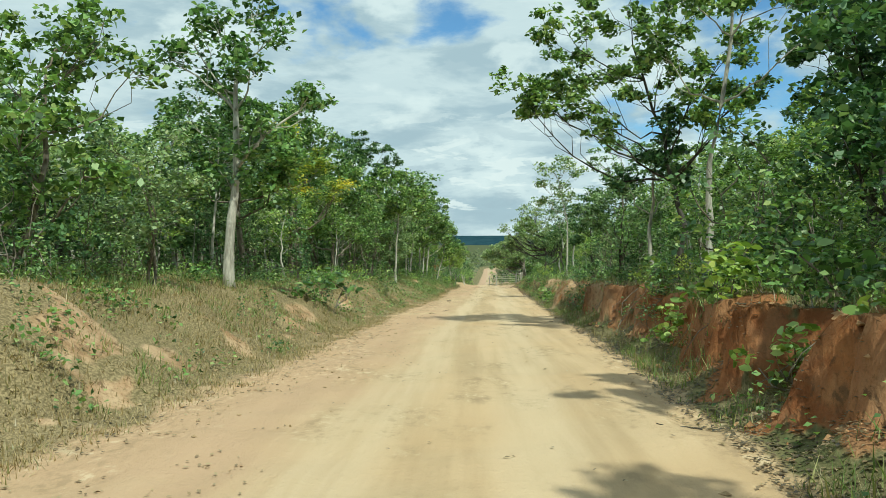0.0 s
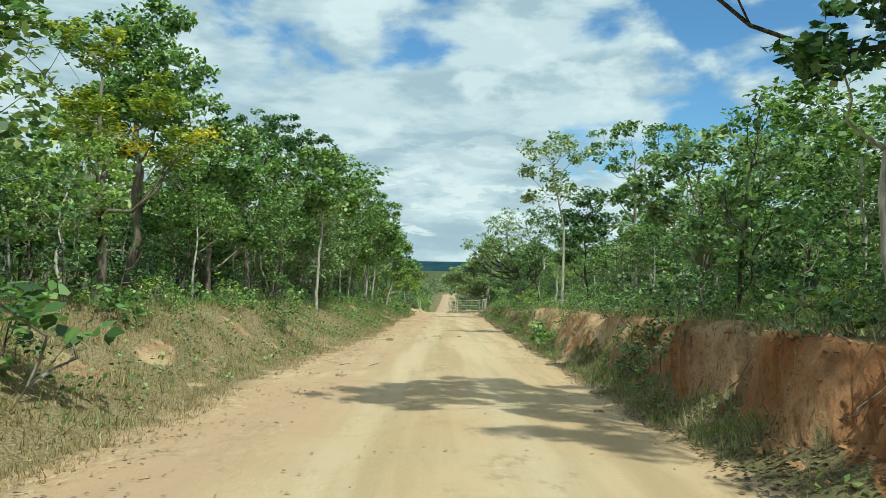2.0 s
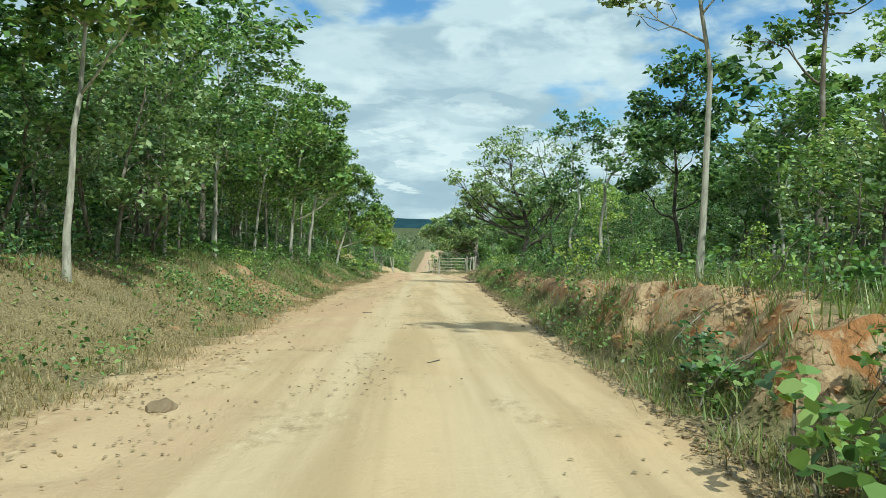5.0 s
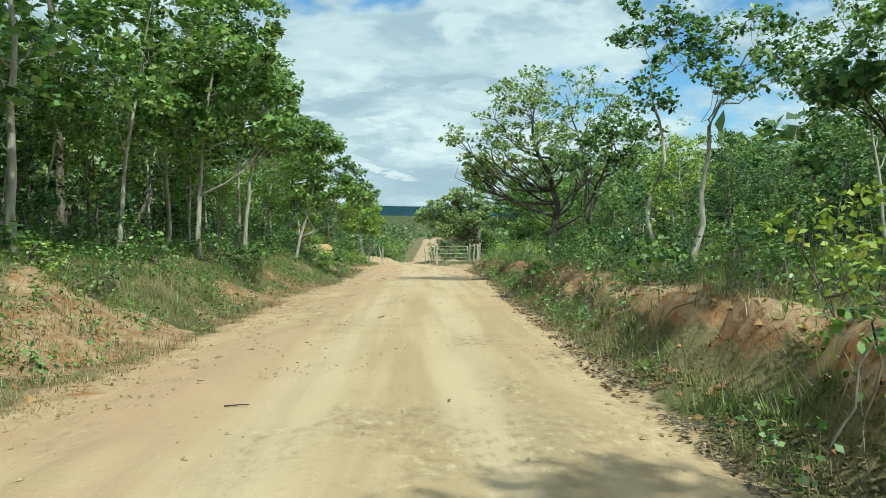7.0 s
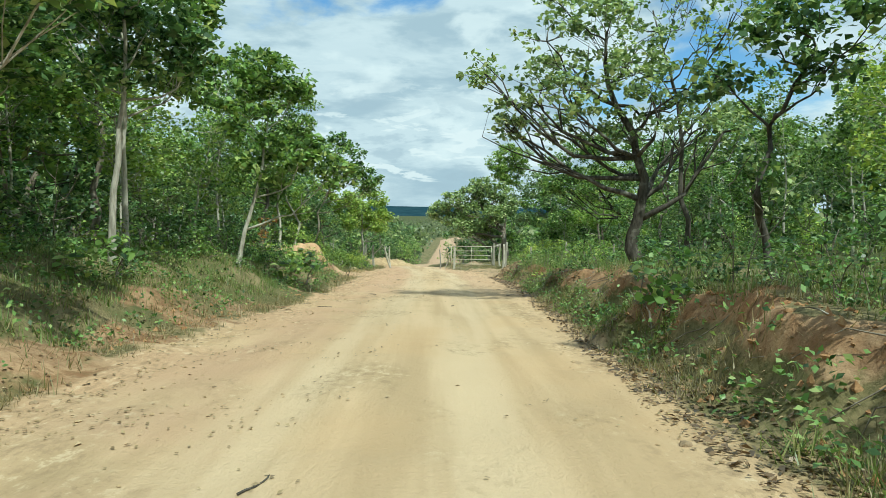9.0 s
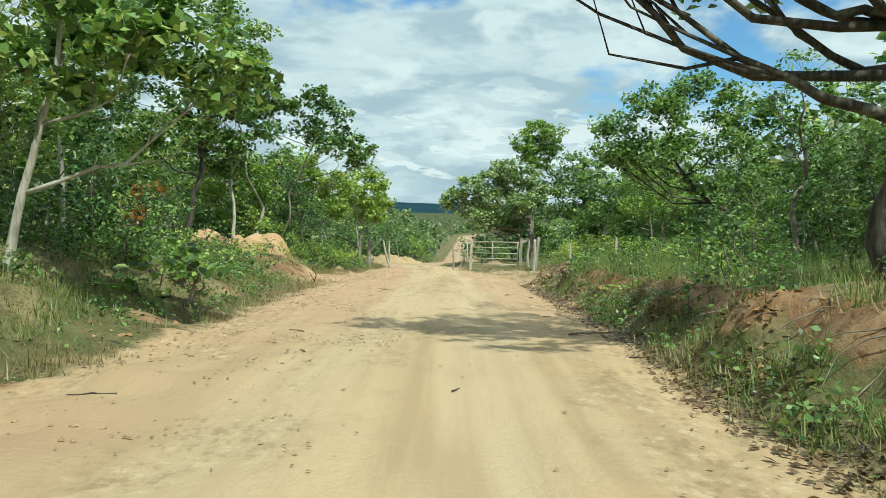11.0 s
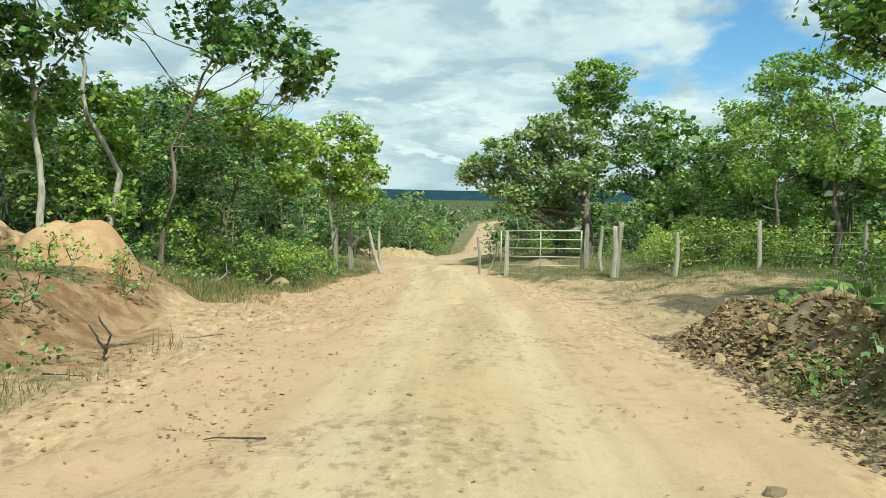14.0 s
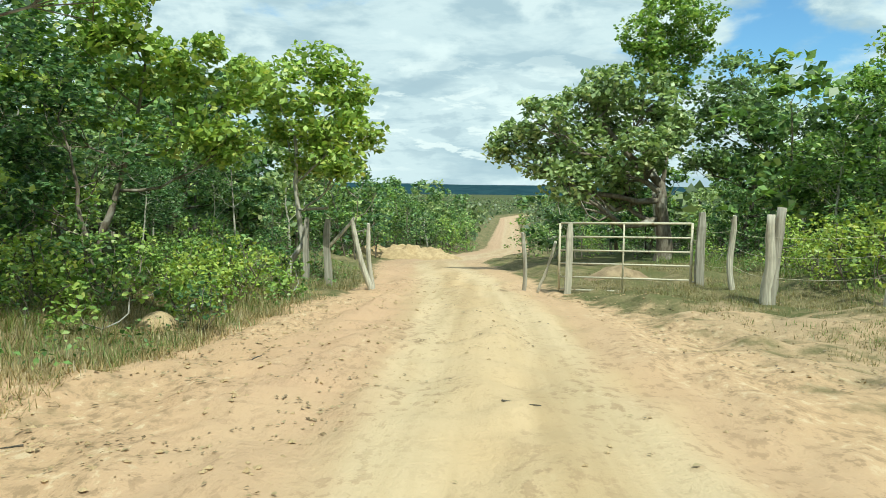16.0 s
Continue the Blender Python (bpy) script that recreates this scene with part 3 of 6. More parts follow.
def grow(seed, lobes, trunk=0.1, leaves=3000, leaf=0.15, clump=0.3, per_lobe=11, bark=None, green=None, via=(), crook=0.12, depth=0.7, stems=1, flat=0.42, sides=(8, 5, 3), twigs=True, oval=False):
    """A tree at the origin. lobes: (x, y, z, radius) of the crown's leafy masses; via: places that the trunk passes."""
    rng = np.random.default_rng(seed)
    tubes, spots = Tubes(), []
    lobes = [(x, y + rng.uniform(-depth, depth) * r, z, r) for x, y, z, r in lobes]
    mean = np.mean([l[:3] for l in lobes], 0)
    top = max(l[2] for l in lobes)
    trunks = []
    for s in range(stems):
        turn = 6.28 * s / stems + rng.uniform(0, 1)
        off = 0.0 if stems == 1 else 0.5
        end = (mean[0] + off * math.cos(turn), mean[1] + off * math.sin(turn), mean[2] * 0.45 + top * 0.5)
        stops = [(0.12 * (stems > 1) * math.cos(turn), 0.12 * (stems > 1) * math.sin(turn), -0.3), *via, end]
        line = []
        for a, b in zip(stops, stops[1:]):
            line += bent_line(rng, a, b, 9 // (len(stops) - 1) + 2 if twigs else 5, crook)[bool(line):]
        n = len(line) - 1
        thick = trunk / (1 if stems == 1 else 1.35)
        radii = [thick * ((1.4 if i == 0 else 1.12 if i == 1 else 1.0) - 0.78 * i / n) for i in range(n + 1)]
        tubes.add(line, radii, sides[0])
        trunks.append((line, radii))
    for x, y, z, r in lobes:
        line, radii = min(trunks, key=lambda t: (t[0][-1][0] - x) ** 2 + (t[0][-1][1] - y) ** 2)
        away = math.hypot(x - mean[0], y - mean[1])
        want = z - 0.25 - 0.55 * away - rng.uniform(0, 0.4)
        i = min(range(2, len(line)), key=lambda k: abs(line[k][2] - want))
        limb = bent_line(rng, line[i], (x, y, z - 0.15 * r), 6 if twigs else 3, 0.16, 0.1)
        r0 = min(max(radii[i] * 0.62, 0.02), 0.012 + 0.1 * np.linalg.norm(limb[-1] - limb[0]) * trunk / 0.1 * 0.3)
        tubes.add(limb, [r0 * (1 - 0.12 * j) for j in range(len(limb))], sides[1], twigs)
        for k in range(per_lobe):
            d = rng.normal(size=3)
            d = d / np.linalg.norm(d) * r * rng.uniform(0.35, 1.0) ** 0.55 * np.array([1, 1, 0.8])
            spot = np.array((x, y, z)) + d
            if twigs and k % 2 == 0:
                tubes.add(bent_line(rng, limb[int(rng.integers(3, 7))], spot, 3, 0.2), [max(r0 * 0.38 * (1 - 0.25 * m), 0.006) for m in range(4)], sides[2], False)
            spots.append((spot, r))
    crown = quad_mesh("crown", leaf_quads(rng, leaf_clumps(rng, spots, int(leaves * 0.84), clump), leaf, flat, 0.68, oval), 6 if oval else 4)
    crown.materials.append(green or LEAF)
    wood = tubes.mesh("trunk")
    wood.materials.append(bark or BARK)
    return wood, crown


def tree_thing(name, meshes, label, category="tree", group=""):
    ob = tagged(new(name), label, category, group)
    part("stem" if name == "shrub" else "trunk", meshes[0], None, ob)
    part("foliage" if name == "shrub" else "crown", meshes[1], None, ob)
    return ob


MARKED = []


def marked_tree(label, x, y, lobes, **kw):
    """A tree that stands out: its base, and its crown's masses as (x, height, radius), all in world places."""
    MARKED.append((x, y))
    z = height(x, y)
    via = [(a - x, b - y, c - z) for a, b, c in kw.pop("via", ())]
    ob = tree_thing("tree", grow(int(abs(x * 71 + y * 13)) + 3, [(a - x, rng_depth(a, y), c - z, r) for a, c, r in lobes], via=via, **kw), label, "tree", "roadside trees")
    ob.matrix_basis = pose(x, y, z)
    return ob


def rng_depth(a, y):
    return 0.6 * math.sin(a * 37.7 + y * 5.1)


PALE = dict(bark=BARK_PALE)
marked_tree("tall tree with dark crooked trunk and crown arching over the road", 1.5, -82.1,
            [(-2.2, 10.14, 0.7), (-1.2, 10.64, 0.85), (-0.2, 11.04, 0.95), (0.5, 10.24, 0.6), (1.3, 10.84, 0.8), (2.2, 10.44, 0.7), (0.3, 12.04, 1.0), (-1.3, 11.64, 0.8), (1.7, 9.54, 0.65), (2.7, 11.24, 0.8), (1.9, 11.84, 0.9), (-1.9, 9.54, 0.5), (-0.7, 9.74, 0.6), (2.4, 9.44, 0.6), (3.2, 10.14, 0.7), (-0.3, 9.04, 0.4)],
            trunk=0.1, leaves=9800, bark=BARK_DARK, green=LEAF, via=[(1.6, -82, 7.24)])
marked_tree("small dark-leaved tree between two taller ones", 1.2, -81.4,
            [(1.7, 8.74, 0.5), (1.0, 8.34, 0.5), (0.3, 7.94, 0.42), (1.9, 8.04, 0.45), (1.3, 9.24, 0.4)], trunk=0.07, leaves=2200, leaf=0.14, clump=0.24, bark=BARK_PALE, green=LEAF_DARK)
marked_tree("tall tree with pale forked trunk on the red bank", 1.5, -85,
            [(0.6, 11.64, 1.0), (1.8, 11.34, 1.1), (2.8, 11.74, 1.0), (1.5, 12.64, 1.1), (3.3, 10.74, 0.8), (0.4, 10.44, 0.5)], trunk=0.095, leaves=4200, via=[(1.45, -84.9, 8.04)], crook=0.06, **PALE)
marked_tree("dense dark green tree above the road bank", 5.4, -83.3,
            [(4.4, 9.34, 1.0), (5.6, 10.44, 1.2), (6.6, 9.64, 1.1), (4.9, 11.64, 1.1), (6.4, 11.64, 1.1), (5.0, 8.04, 0.8), (4.2, 10.64, 0.8), (6.6, 8.24, 0.9)], trunk=0.14, leaves=7500, clump=0.42, leaf=0.2, bark=BARK_DARK, green=LEAF_DARK)
marked_tree("dense dark green tree behind the verge", 7.6, -75.3,
            [(6.6, 8.64, 1.0), (7.6, 9.84, 1.2), (8.6, 9.04, 1.1), (7.4, 7.64, 1.0)], trunk=0.12, leaves=3200, bark=BARK_DARK, green=LEAF_DARK)
marked_tree("thin upright young tree on the bank", 0.95, -78.1, [(1.0, 7.94, 0.4), (0.8, 7.14, 0.45), (1.2, 6.64, 0.4), (1.0, 6.04, 0.35)], trunk=0.04, leaves=900, leaf=0.1, clump=0.2, bark=BARK_DARK)
marked_tree("tall slender tree with dark trunk above the saplings", 8.0, -66.8,
            [(7.2, 9.44, 0.8), (8.0, 10.24, 0.8), (8.8, 9.64, 0.8), (7.5, 8.44, 0.6), (8.6, 8.54, 0.7), (6.9, 10.14, 0.5)], trunk=0.085, leaves=3600, leaf=0.15, bark=BARK_DARK, green=LEAF, via=[(7.9, -66.8, 7.24)])
marked_tree("slim straight tree with bare pale trunk and open crown", 1.6, -60.6,
            [(0.5, 10.04, 0.61), (1.5, 10.14, 0.66), (1.2, 9.14, 0.6), (1.5, 8.54, 0.5), (0.6, 8.24, 0.42), (2.0, 9.94, 0.47), (0.3, 9.24, 0.35)],
            trunk=0.06, leaves=1800, via=[(1.62, -60.6, 7.24)], crook=0.02, green=LEAF_GREY, **PALE)
marked_tree("slim forked tree with umbrella-like crown", 5.3, -56.9,
            [(3.9, 10.84, 0.8), (5.1, 11.34, 1.0), (6.2, 11.24, 0.93), (4.6, 10.04, 0.6), (6.0, 10.14, 0.7), (6.9, 10.64, 0.66), (5.2, 9.24, 0.5), (4.2, 8.84, 0.5)],
            trunk=0.075, leaves=3300, via=[(5.2, -56.9, 8.44)], crook=0.05)
marked_tree("bright green tree with level leafy layers", 9.8, -53.8,
            [(8.6, 9.44, 1.0), (9.6, 9.94, 1.07), (10.8, 10.04, 1.0), (9.9, 8.44, 1.17), (11.6, 9.44, 1.0), (8.4, 8.04, 0.9)], trunk=0.11, leaves=3400, green=LEAF_LIGHT)
marked_tree("leafy tree with twisted trunk on the bank edge", 1.7, -74.7,
            [(0.6, 7.3, 0.35), (1.1, 7.8, 0.45), (1.7, 8.1, 0.5), (2.4, 7.9, 0.5), (1.0, 7.0, 0.4), (1.9, 7.2, 0.45), (2.8, 7.4, 0.5), (1.4, 6.5, 0.35), (2.4, 6.6, 0.4)], trunk=0.06, leaves=3600, leaf=0.12, clump=0.24, per_lobe=12, bark=BARK, green=LEAF_GREY, crook=0.22, via=[(1.75, -74.7, 5.9)])
marked_tree("wide spreading old tree with dark twisting limbs", 3.4, -32.6,
            [(1.3, 8.8, 0.6), (2.6, 9.2, 0.7), (-0.4, 7.24, 0.56), (0.1, 6.04, 0.6), (0.9, 7.84, 0.85), (1.2, 6.54, 0.8), (2.1, 8.24, 0.86), (2.4, 7.04, 0.75), (3.3, 8.04, 0.87), (4.0, 6.84, 0.85), (4.7, 8.04, 0.89), (2.8, 5.94, 0.55), (5.3, 6.74, 0.74), (0.6, 6.84, 0.6), (1.9, 6.04, 0.65), (3.4, 6.34, 0.75), (4.5, 5.94, 0.7), (2.9, 7.44, 0.8), (1.6, 7.34, 0.7), (0.3, 5.9, 0.42), (1.3, 5.95, 0.45), (5.0, 5.9, 0.55)],
            trunk=0.18, leaves=6300, leaf=0.155, per_lobe=16, clump=0.25, depth=1.4, bark=BARK_DARK, green=LEAF_GREY, via=[(3.35, -32.6, 4.75)], crook=0.2)
marked_tree("tall sparse tree whose crown dapples the road", 4.9, -30.7,
            [(2.0, 8.9, 0.9), (3.0, 9.6, 1.0), (4.1, 9.1, 1.0), (5.0, 9.6, 1.0), (3.5, 8.3, 0.8), (5.6, 8.7, 0.9)], trunk=0.08, leaves=750, leaf=0.14, per_lobe=17, clump=0.2, depth=1.1, bark=BARK_DARK, green=LEAF, via=[(4.7, -30.7, 6.6)])
marked_tree("crooked tree leaning over the bank", 3.1, -40.3,
            [(2.8, 6.44, 0.45), (3.3, 6.74, 0.5), (3.9, 6.64, 0.45), (2.5, 5.94, 0.37), (3.4, 5.94, 0.4)], trunk=0.065, leaves=1700, leaf=0.14, bark=BARK_DARK, green=LEAF_DARK, via=[(2.7, -40.3, 4.24), (3.0, -40.3, 5.34)], crook=0.25)
marked_tree("slender pale tree with sparse crown", 3.5, -44.5, [(2.7, 8.64, 0.58), (3.0, 7.04, 0.5), (3.5, 7.74, 0.58), (3.7, 8.74, 0.52)], trunk=0.06, leaves=1400, leaf=0.14, green=LEAF_DARK, via=[(3.35, -44.5, 5.64)], **PALE)
marked_tree("slender leaning tree with sparse crown", 3.9, -45.1, [(4.1, 8.14, 0.63), (4.7, 7.44, 0.6), (5.1, 8.24, 0.65), (3.9, 7.04, 0.45), (5.6, 7.54, 0.58)], trunk=0.07, leaves=1700, leaf=0.14, green=LEAF_DARK, via=[(4.05, -45.1, 6.24)], **PALE)
marked_tree("leafy tree above the red bank", 4.3, -51.8, [(3.3, 7.24, 0.6), (3.9, 8.24, 0.7), (4.6, 7.24, 0.7), (4.4, 9.04, 0.7), (5.2, 8.14, 0.7), (3.4, 6.24, 0.45), (5.0, 6.14, 0.6)], trunk=0.08, leaves=5600, leaf=0.16, clump=0.36, per_lobe=15, green=LEAF_DARK, bark=BARK_DARK, via=[(4.2, -51.8, 5.44)])
marked_tree("broad leafy tree beside the clearing", 8.3, -14.4,
            [(4.3, 6.2, 0.64), (5.1, 6.8, 0.73), (5.9, 6.5, 0.81), (4.9, 5.5, 0.72), (6.5, 7.1, 0.75), (5.9, 5.2, 0.87), (7.2, 5.8, 0.95), (4.6, 5.0, 0.5), (7.8, 6.8, 0.9), (7.5, 4.4, 0.8), (3.9, 5.2, 0.55), (8.6, 5.2, 0.9), (8.8, 6.6, 0.8), (7.0, 7.6, 0.7)],
            trunk=0.12, leaves=11500, leaf=0.15, per_lobe=18, clump=0.38, bark=BARK_DARK, green=LEAF, crook=0.2, via=[(8.1, -14.4, 3.4)])
marked_tree("leafy tree at the edge of the open ground", 8.9, -4.2,
            [(6.9, 5.8, 0.5), (7.6, 6.2, 0.7), (8.6, 6.4, 0.8), (9.6, 6.2, 0.9), (7.5, 5.0, 0.55), (8.6, 4.9, 0.8), (9.8, 4.6, 0.9), (8.0, 3.9, 0.6), (9.2, 3.6, 0.8)], trunk=0.1, leaves=6800, leaf=0.14, clump=0.36, per_lobe=15, bark=BARK, green=LEAF_LIGHT, via=[(8.8, -4.2, 2.6)])
marked_tree("leafy green tree in the thicket behind the fence", 10.6, 3.6,
            [(8.9, 5.9, 0.6), (9.7, 6.3, 0.7), (10.7, 6.4, 0.9), (11.7, 6.0, 0.9), (9.3, 4.9, 0.8), (10.6, 4.9, 0.9), (11.9, 4.7, 0.9), (9.0, 3.6, 0.8), (10.4, 3.4, 0.9), (12.6, 5.6, 0.9)], trunk=0.1, leaves=6500, leaf=0.16, clump=0.4, per_lobe=15, bark=BARK, green=LEAF_LIGHT)
marked_tree("nearly leafless grey tree with fine twigs", 7.0, -22.0, [(6.2, 6.2, 0.8), (7.2, 6.8, 0.9), (8.0, 6.2, 0.8), (7.0, 5.2, 0.7)], trunk=0.09, leaves=1500, leaf=0.12, per_lobe=26, bark=BARK, crook=0.2)
marked_tree("thick-trunked dark green tree behind the gate", 4.4, 10.7,
            [(-0.9, 3.6, 0.85), (0.2, 4.4, 1.0), (1.4, 5.0, 1.0), (2.6, 5.7, 0.95), (0.3, 3.2, 0.95), (1.6, 3.8, 1.0), (2.9, 4.6, 1.05), (3.9, 5.2, 0.95), (1.0, 2.4, 0.8), (2.3, 2.9, 0.95), (3.5, 3.5, 1.0), (4.6, 4.2, 0.9), (2.9, 2.1, 0.7)],
            trunk=0.33, leaves=12500, leaf=0.23, per_lobe=20, clump=0.5, bark=BARK, green=LEAF_GREY, via=[(4.4, 10.7, 0.9), (4.3, 10.7, 2.3)], crook=0.07)
marked_tree("tall tree with feathery light green top", 5.0, 12.8, [(3.7, 7.6, 0.8), (4.6, 8.5, 0.95), (5.7, 8.2, 0.9), (4.8, 7.4, 0.9), (5.7, 7.2, 0.75), (4.2, 6.7, 0.7), (5.2, 6.3, 0.7)], trunk=0.13, leaves=6500, leaf=0.19, clump=0.45, per_lobe=18, green=LEAF_LIGHT, bark=BARK_PALE, via=[(4.6, 12.8, 5.2)])
marked_tree("rounded grey-green tree behind the fence", 7.6, 13.0,
            [(5.9, 5.2, 1.0), (7.2, 6.2, 1.1), (8.6, 6.0, 1.1), (9.9, 5.0, 1.0), (7.0, 4.7, 1.1), (8.5, 4.5, 1.15), (6.0, 3.6, 1.0), (7.4, 3.2, 1.0), (9.2, 3.2, 1.0), (10.4, 3.8, 0.9)], trunk=0.13, leaves=9500, leaf=0.21, per_lobe=16, clump=0.5, green=LEAF_GREY)
marked_tree("bright green tree behind the fence line", 12.2, 11.5,
            [(10.9, 5.4, 1.0), (12.2, 6.0, 1.1), (13.5, 5.6, 1.1), (11.5, 4.2, 1.1), (13.0, 4.2, 1.1), (10.8, 3.0, 0.9), (12.4, 2.8, 1.0)], trunk=0.13, leaves=7000, leaf=0.2, per_lobe=16, clump=0.5, green=LEAF_LIGHT)
marked_tree("broad roadside tree with pale branching limbs", -7.9, -9.6,
            [(-7.0, 6.9, 0.8), (-5.9, 6.5, 0.85), (-6.4, 7.3, 0.6), (-5.2, 5.8, 0.6), (-4.7, 5.4, 0.5), (-5.9, 5.4, 0.6), (-5.0, 5.0, 0.45), (-8.6, 7.2, 0.3), (-9.3, 6.6, 0.3), (-7.0, 6.0, 0.5)],
            trunk=0.065, leaves=4700, leaf=0.17, clump=0.34, per_lobe=14, bark=BARK, green=LEAF, via=[(-7.6, -9.6, 3.6)])
marked_tree("rounded bright green tree beside the old fence", -6.3, 1.0,
            [(-6.7, 4.5, 0.65), (-5.9, 4.9, 0.65), (-5.1, 4.5, 0.65), (-6.4, 3.7, 0.75), (-5.4, 3.7, 0.8), (-4.8, 3.4, 0.55), (-5.9, 2.9, 0.65), (-5.0, 2.7, 0.45)],
            trunk=0.085, leaves=7500, leaf=0.165, clump=0.38, per_lobe=16, bark=BARK_PALE, green=LEAF_LIGHT, via=[(-6.15, 1.0, 2.2)])
marked_tree("large dense tree at the forest edge", -9.0, -3.0,
            [(-9.0, 4.9, 0.86), (-8.0, 5.0, 0.78), (-7.1, 4.4, 0.7), (-6.4, 4.0, 0.53), (-8.6, 3.7, 0.9), (-7.4, 3.4, 0.81), (-9.8, 3.9, 0.87), (-6.7, 3.0, 0.6)],
            trunk=0.09, leaves=8200, leaf=0.16, clump=0.4, bark=BARK, green=LEAF_LIGHT, crook=0.07)
marked_tree("low leafy tree behind the sand heaps", -10.2, -9.4,
            [(-11.2, 4.3, 0.7), (-10.0, 4.6, 0.7), (-9.0, 4.3, 0.65), (-10.6, 3.5, 0.8), (-9.3, 3.4, 0.75), (-8.5, 3.6, 0.55), (-10.0, 2.7, 0.7), (-8.8, 2.6, 0.6)], trunk=0.07, leaves=6500, leaf=0.15, clump=0.36, per_lobe=15, bark=BARK_PALE, green=LEAF_LIGHT)
marked_tree("leafy tree between the sand heaps and the forest", -9.0, -12.0,
            [(-10.4, 6.6, 0.8), (-9.5, 7.0, 0.8), (-8.6, 6.6, 0.75), (-8.0, 6.0, 0.5), (-9.9, 5.6, 0.75), (-8.8, 5.4, 0.7), (-10.6, 4.9, 0.7), (-9.3, 4.6, 0.6), (-11.2, 6.0, 0.8)], trunk=0.08, leaves=7000, leaf=0.16, clump=0.36, per_lobe=14, bark=BARK_PALE, green=LEAF)
marked_tree("large dense dark tree above the verge bushes", -9.1, -17.4,
            [(-9.9, 8.8, 1.0), (-8.6, 9.0, 1.0), (-7.4, 8.2, 0.8), (-9.2, 7.6, 0.9), (-10.4, 7.0, 0.9), (-8.0, 7.0, 0.8), (-7.0, 7.3, 0.6), (-9.0, 6.0, 0.9), (-7.5, 6.3, 0.65), (-10.0, 5.2, 0.8), (-8.5, 5.2, 0.6)], trunk=0.11, leaves=11500, leaf=0.14, clump=0.38, per_lobe=15, bark=BARK_DARK, green=LEAF)
marked_tree("tall tree with bare pale limbs under a high crown", -9.2, -10.2,
            [(-7.9, 7.1, 0.55), (-8.7, 6.9, 0.55), (-9.5, 7.3, 0.65), (-10.3, 7.0, 0.6), (-8.3, 7.8, 0.6), (-9.2, 8.0, 0.6), (-11.1, 7.4, 0.6)], trunk=0.085, leaves=4600, leaf=0.16, clump=0.33, per_lobe=13, bark=BARK_PALE, green=LEAF, via=[(-9.1, -10.2, 4.2)], crook=0.14)
marked_tree("tall tree with straight pale trunk at the forest edge", -8.5, -84.85,
            [(-9.3, 10.64, 0.5), (-8.8, 9.84, 0.45), (-7.6, 10.84, 0.45), (-7.9, 9.94, 0.5), (-6.8, 9.54, 0.34), (-8.3, 9.14, 0.45), (-9.6, 10.24, 0.32), (-8.3, 11.64, 0.6), (-8.1, 8.34, 0.42), (-8.6, 7.84, 0.38), (-7.6, 8.84, 0.4), (-8.2, 10.44, 0.4), (-8.7, 10.94, 0.4)],
            trunk=0.12, leaves=3400, leaf=0.15, via=[(-8.35, -84.85, 8.44)], crook=0.06, **PALE)
marked_tree("leafy tree with drooping outer twigs", -10.2, -89.8, [(-10.0, 9.14, 0.58), (-9.0, 9.44, 0.42), (-8.5, 9.04, 0.37), (-9.5, 9.74, 0.57), (-10.1, 8.14, 0.57), (-11, 9.44, 0.7), (-9.4, 8.24, 0.6), (-9.7, 7.34, 0.6), (-8.9, 7.44, 0.5), (-10.6, 7.04, 0.7)], trunk=0.08, leaves=4200, leaf=0.13, green=LEAF)
marked_tree("large leafy tree crowding the forest edge", -9.9, -79.3,
            [(-11.2, 9.34, 1.0), (-10.2, 9.94, 1.0), (-9.2, 9.34, 0.9), (-8.5, 8.54, 0.7), (-10.0, 8.54, 1.0), (-9.0, 7.74, 0.8), (-11.0, 8.14, 0.9)], trunk=0.11, leaves=6500, leaf=0.16, clump=0.4, per_lobe=14, green=LEAF, bark=BARK)
marked_tree("tall leafy tree rising behind the feathery one", -10.8, -69.4,
            [(-11.5, 11.04, 1.0), (-10.4, 11.64, 1.0), (-9.6, 10.64, 0.8), (-10.6, 10.04, 1.0), (-11.6, 9.64, 0.9), (-9.8, 9.44, 0.7)], trunk=0.11, leaves=5500, leaf=0.16, clump=0.4, per_lobe=14, green=LEAF, bark=BARK)
marked_tree("dense leafy tree filling the forest edge", -9.7, -66.1,
            [(-11.0, 9.24, 0.9), (-9.9, 9.84, 0.85), (-8.9, 9.14, 0.7), (-10.4, 8.14, 0.9), (-9.2, 7.94, 0.8), (-8.4, 8.14, 0.5), (-10.9, 7.04, 0.9), (-9.6, 6.84, 0.8), (-8.7, 6.64, 0.6)], trunk=0.1, leaves=7500, leaf=0.15, clump=0.38, per_lobe=15, green=LEAF, bark=BARK)
# Behind the start, out of view: placed for its shadow on the road.
marked_tree("tall tree whose crown shades the road", 2.6, -100.8,
            [(-0.9, 11.04, 0.7), (0.2, 11.64, 0.8), (1.3, 11.24, 0.8), (2.4, 11.84, 0.9), (3.4, 11.04, 0.9), (0.8, 10.44, 0.6), (2.2, 10.44, 0.8)], trunk=0.12, leaves=4200, leaf=0.17, bark=BARK_DARK, green=LEAF, via=[(2.4, -100.8, 9.04)])
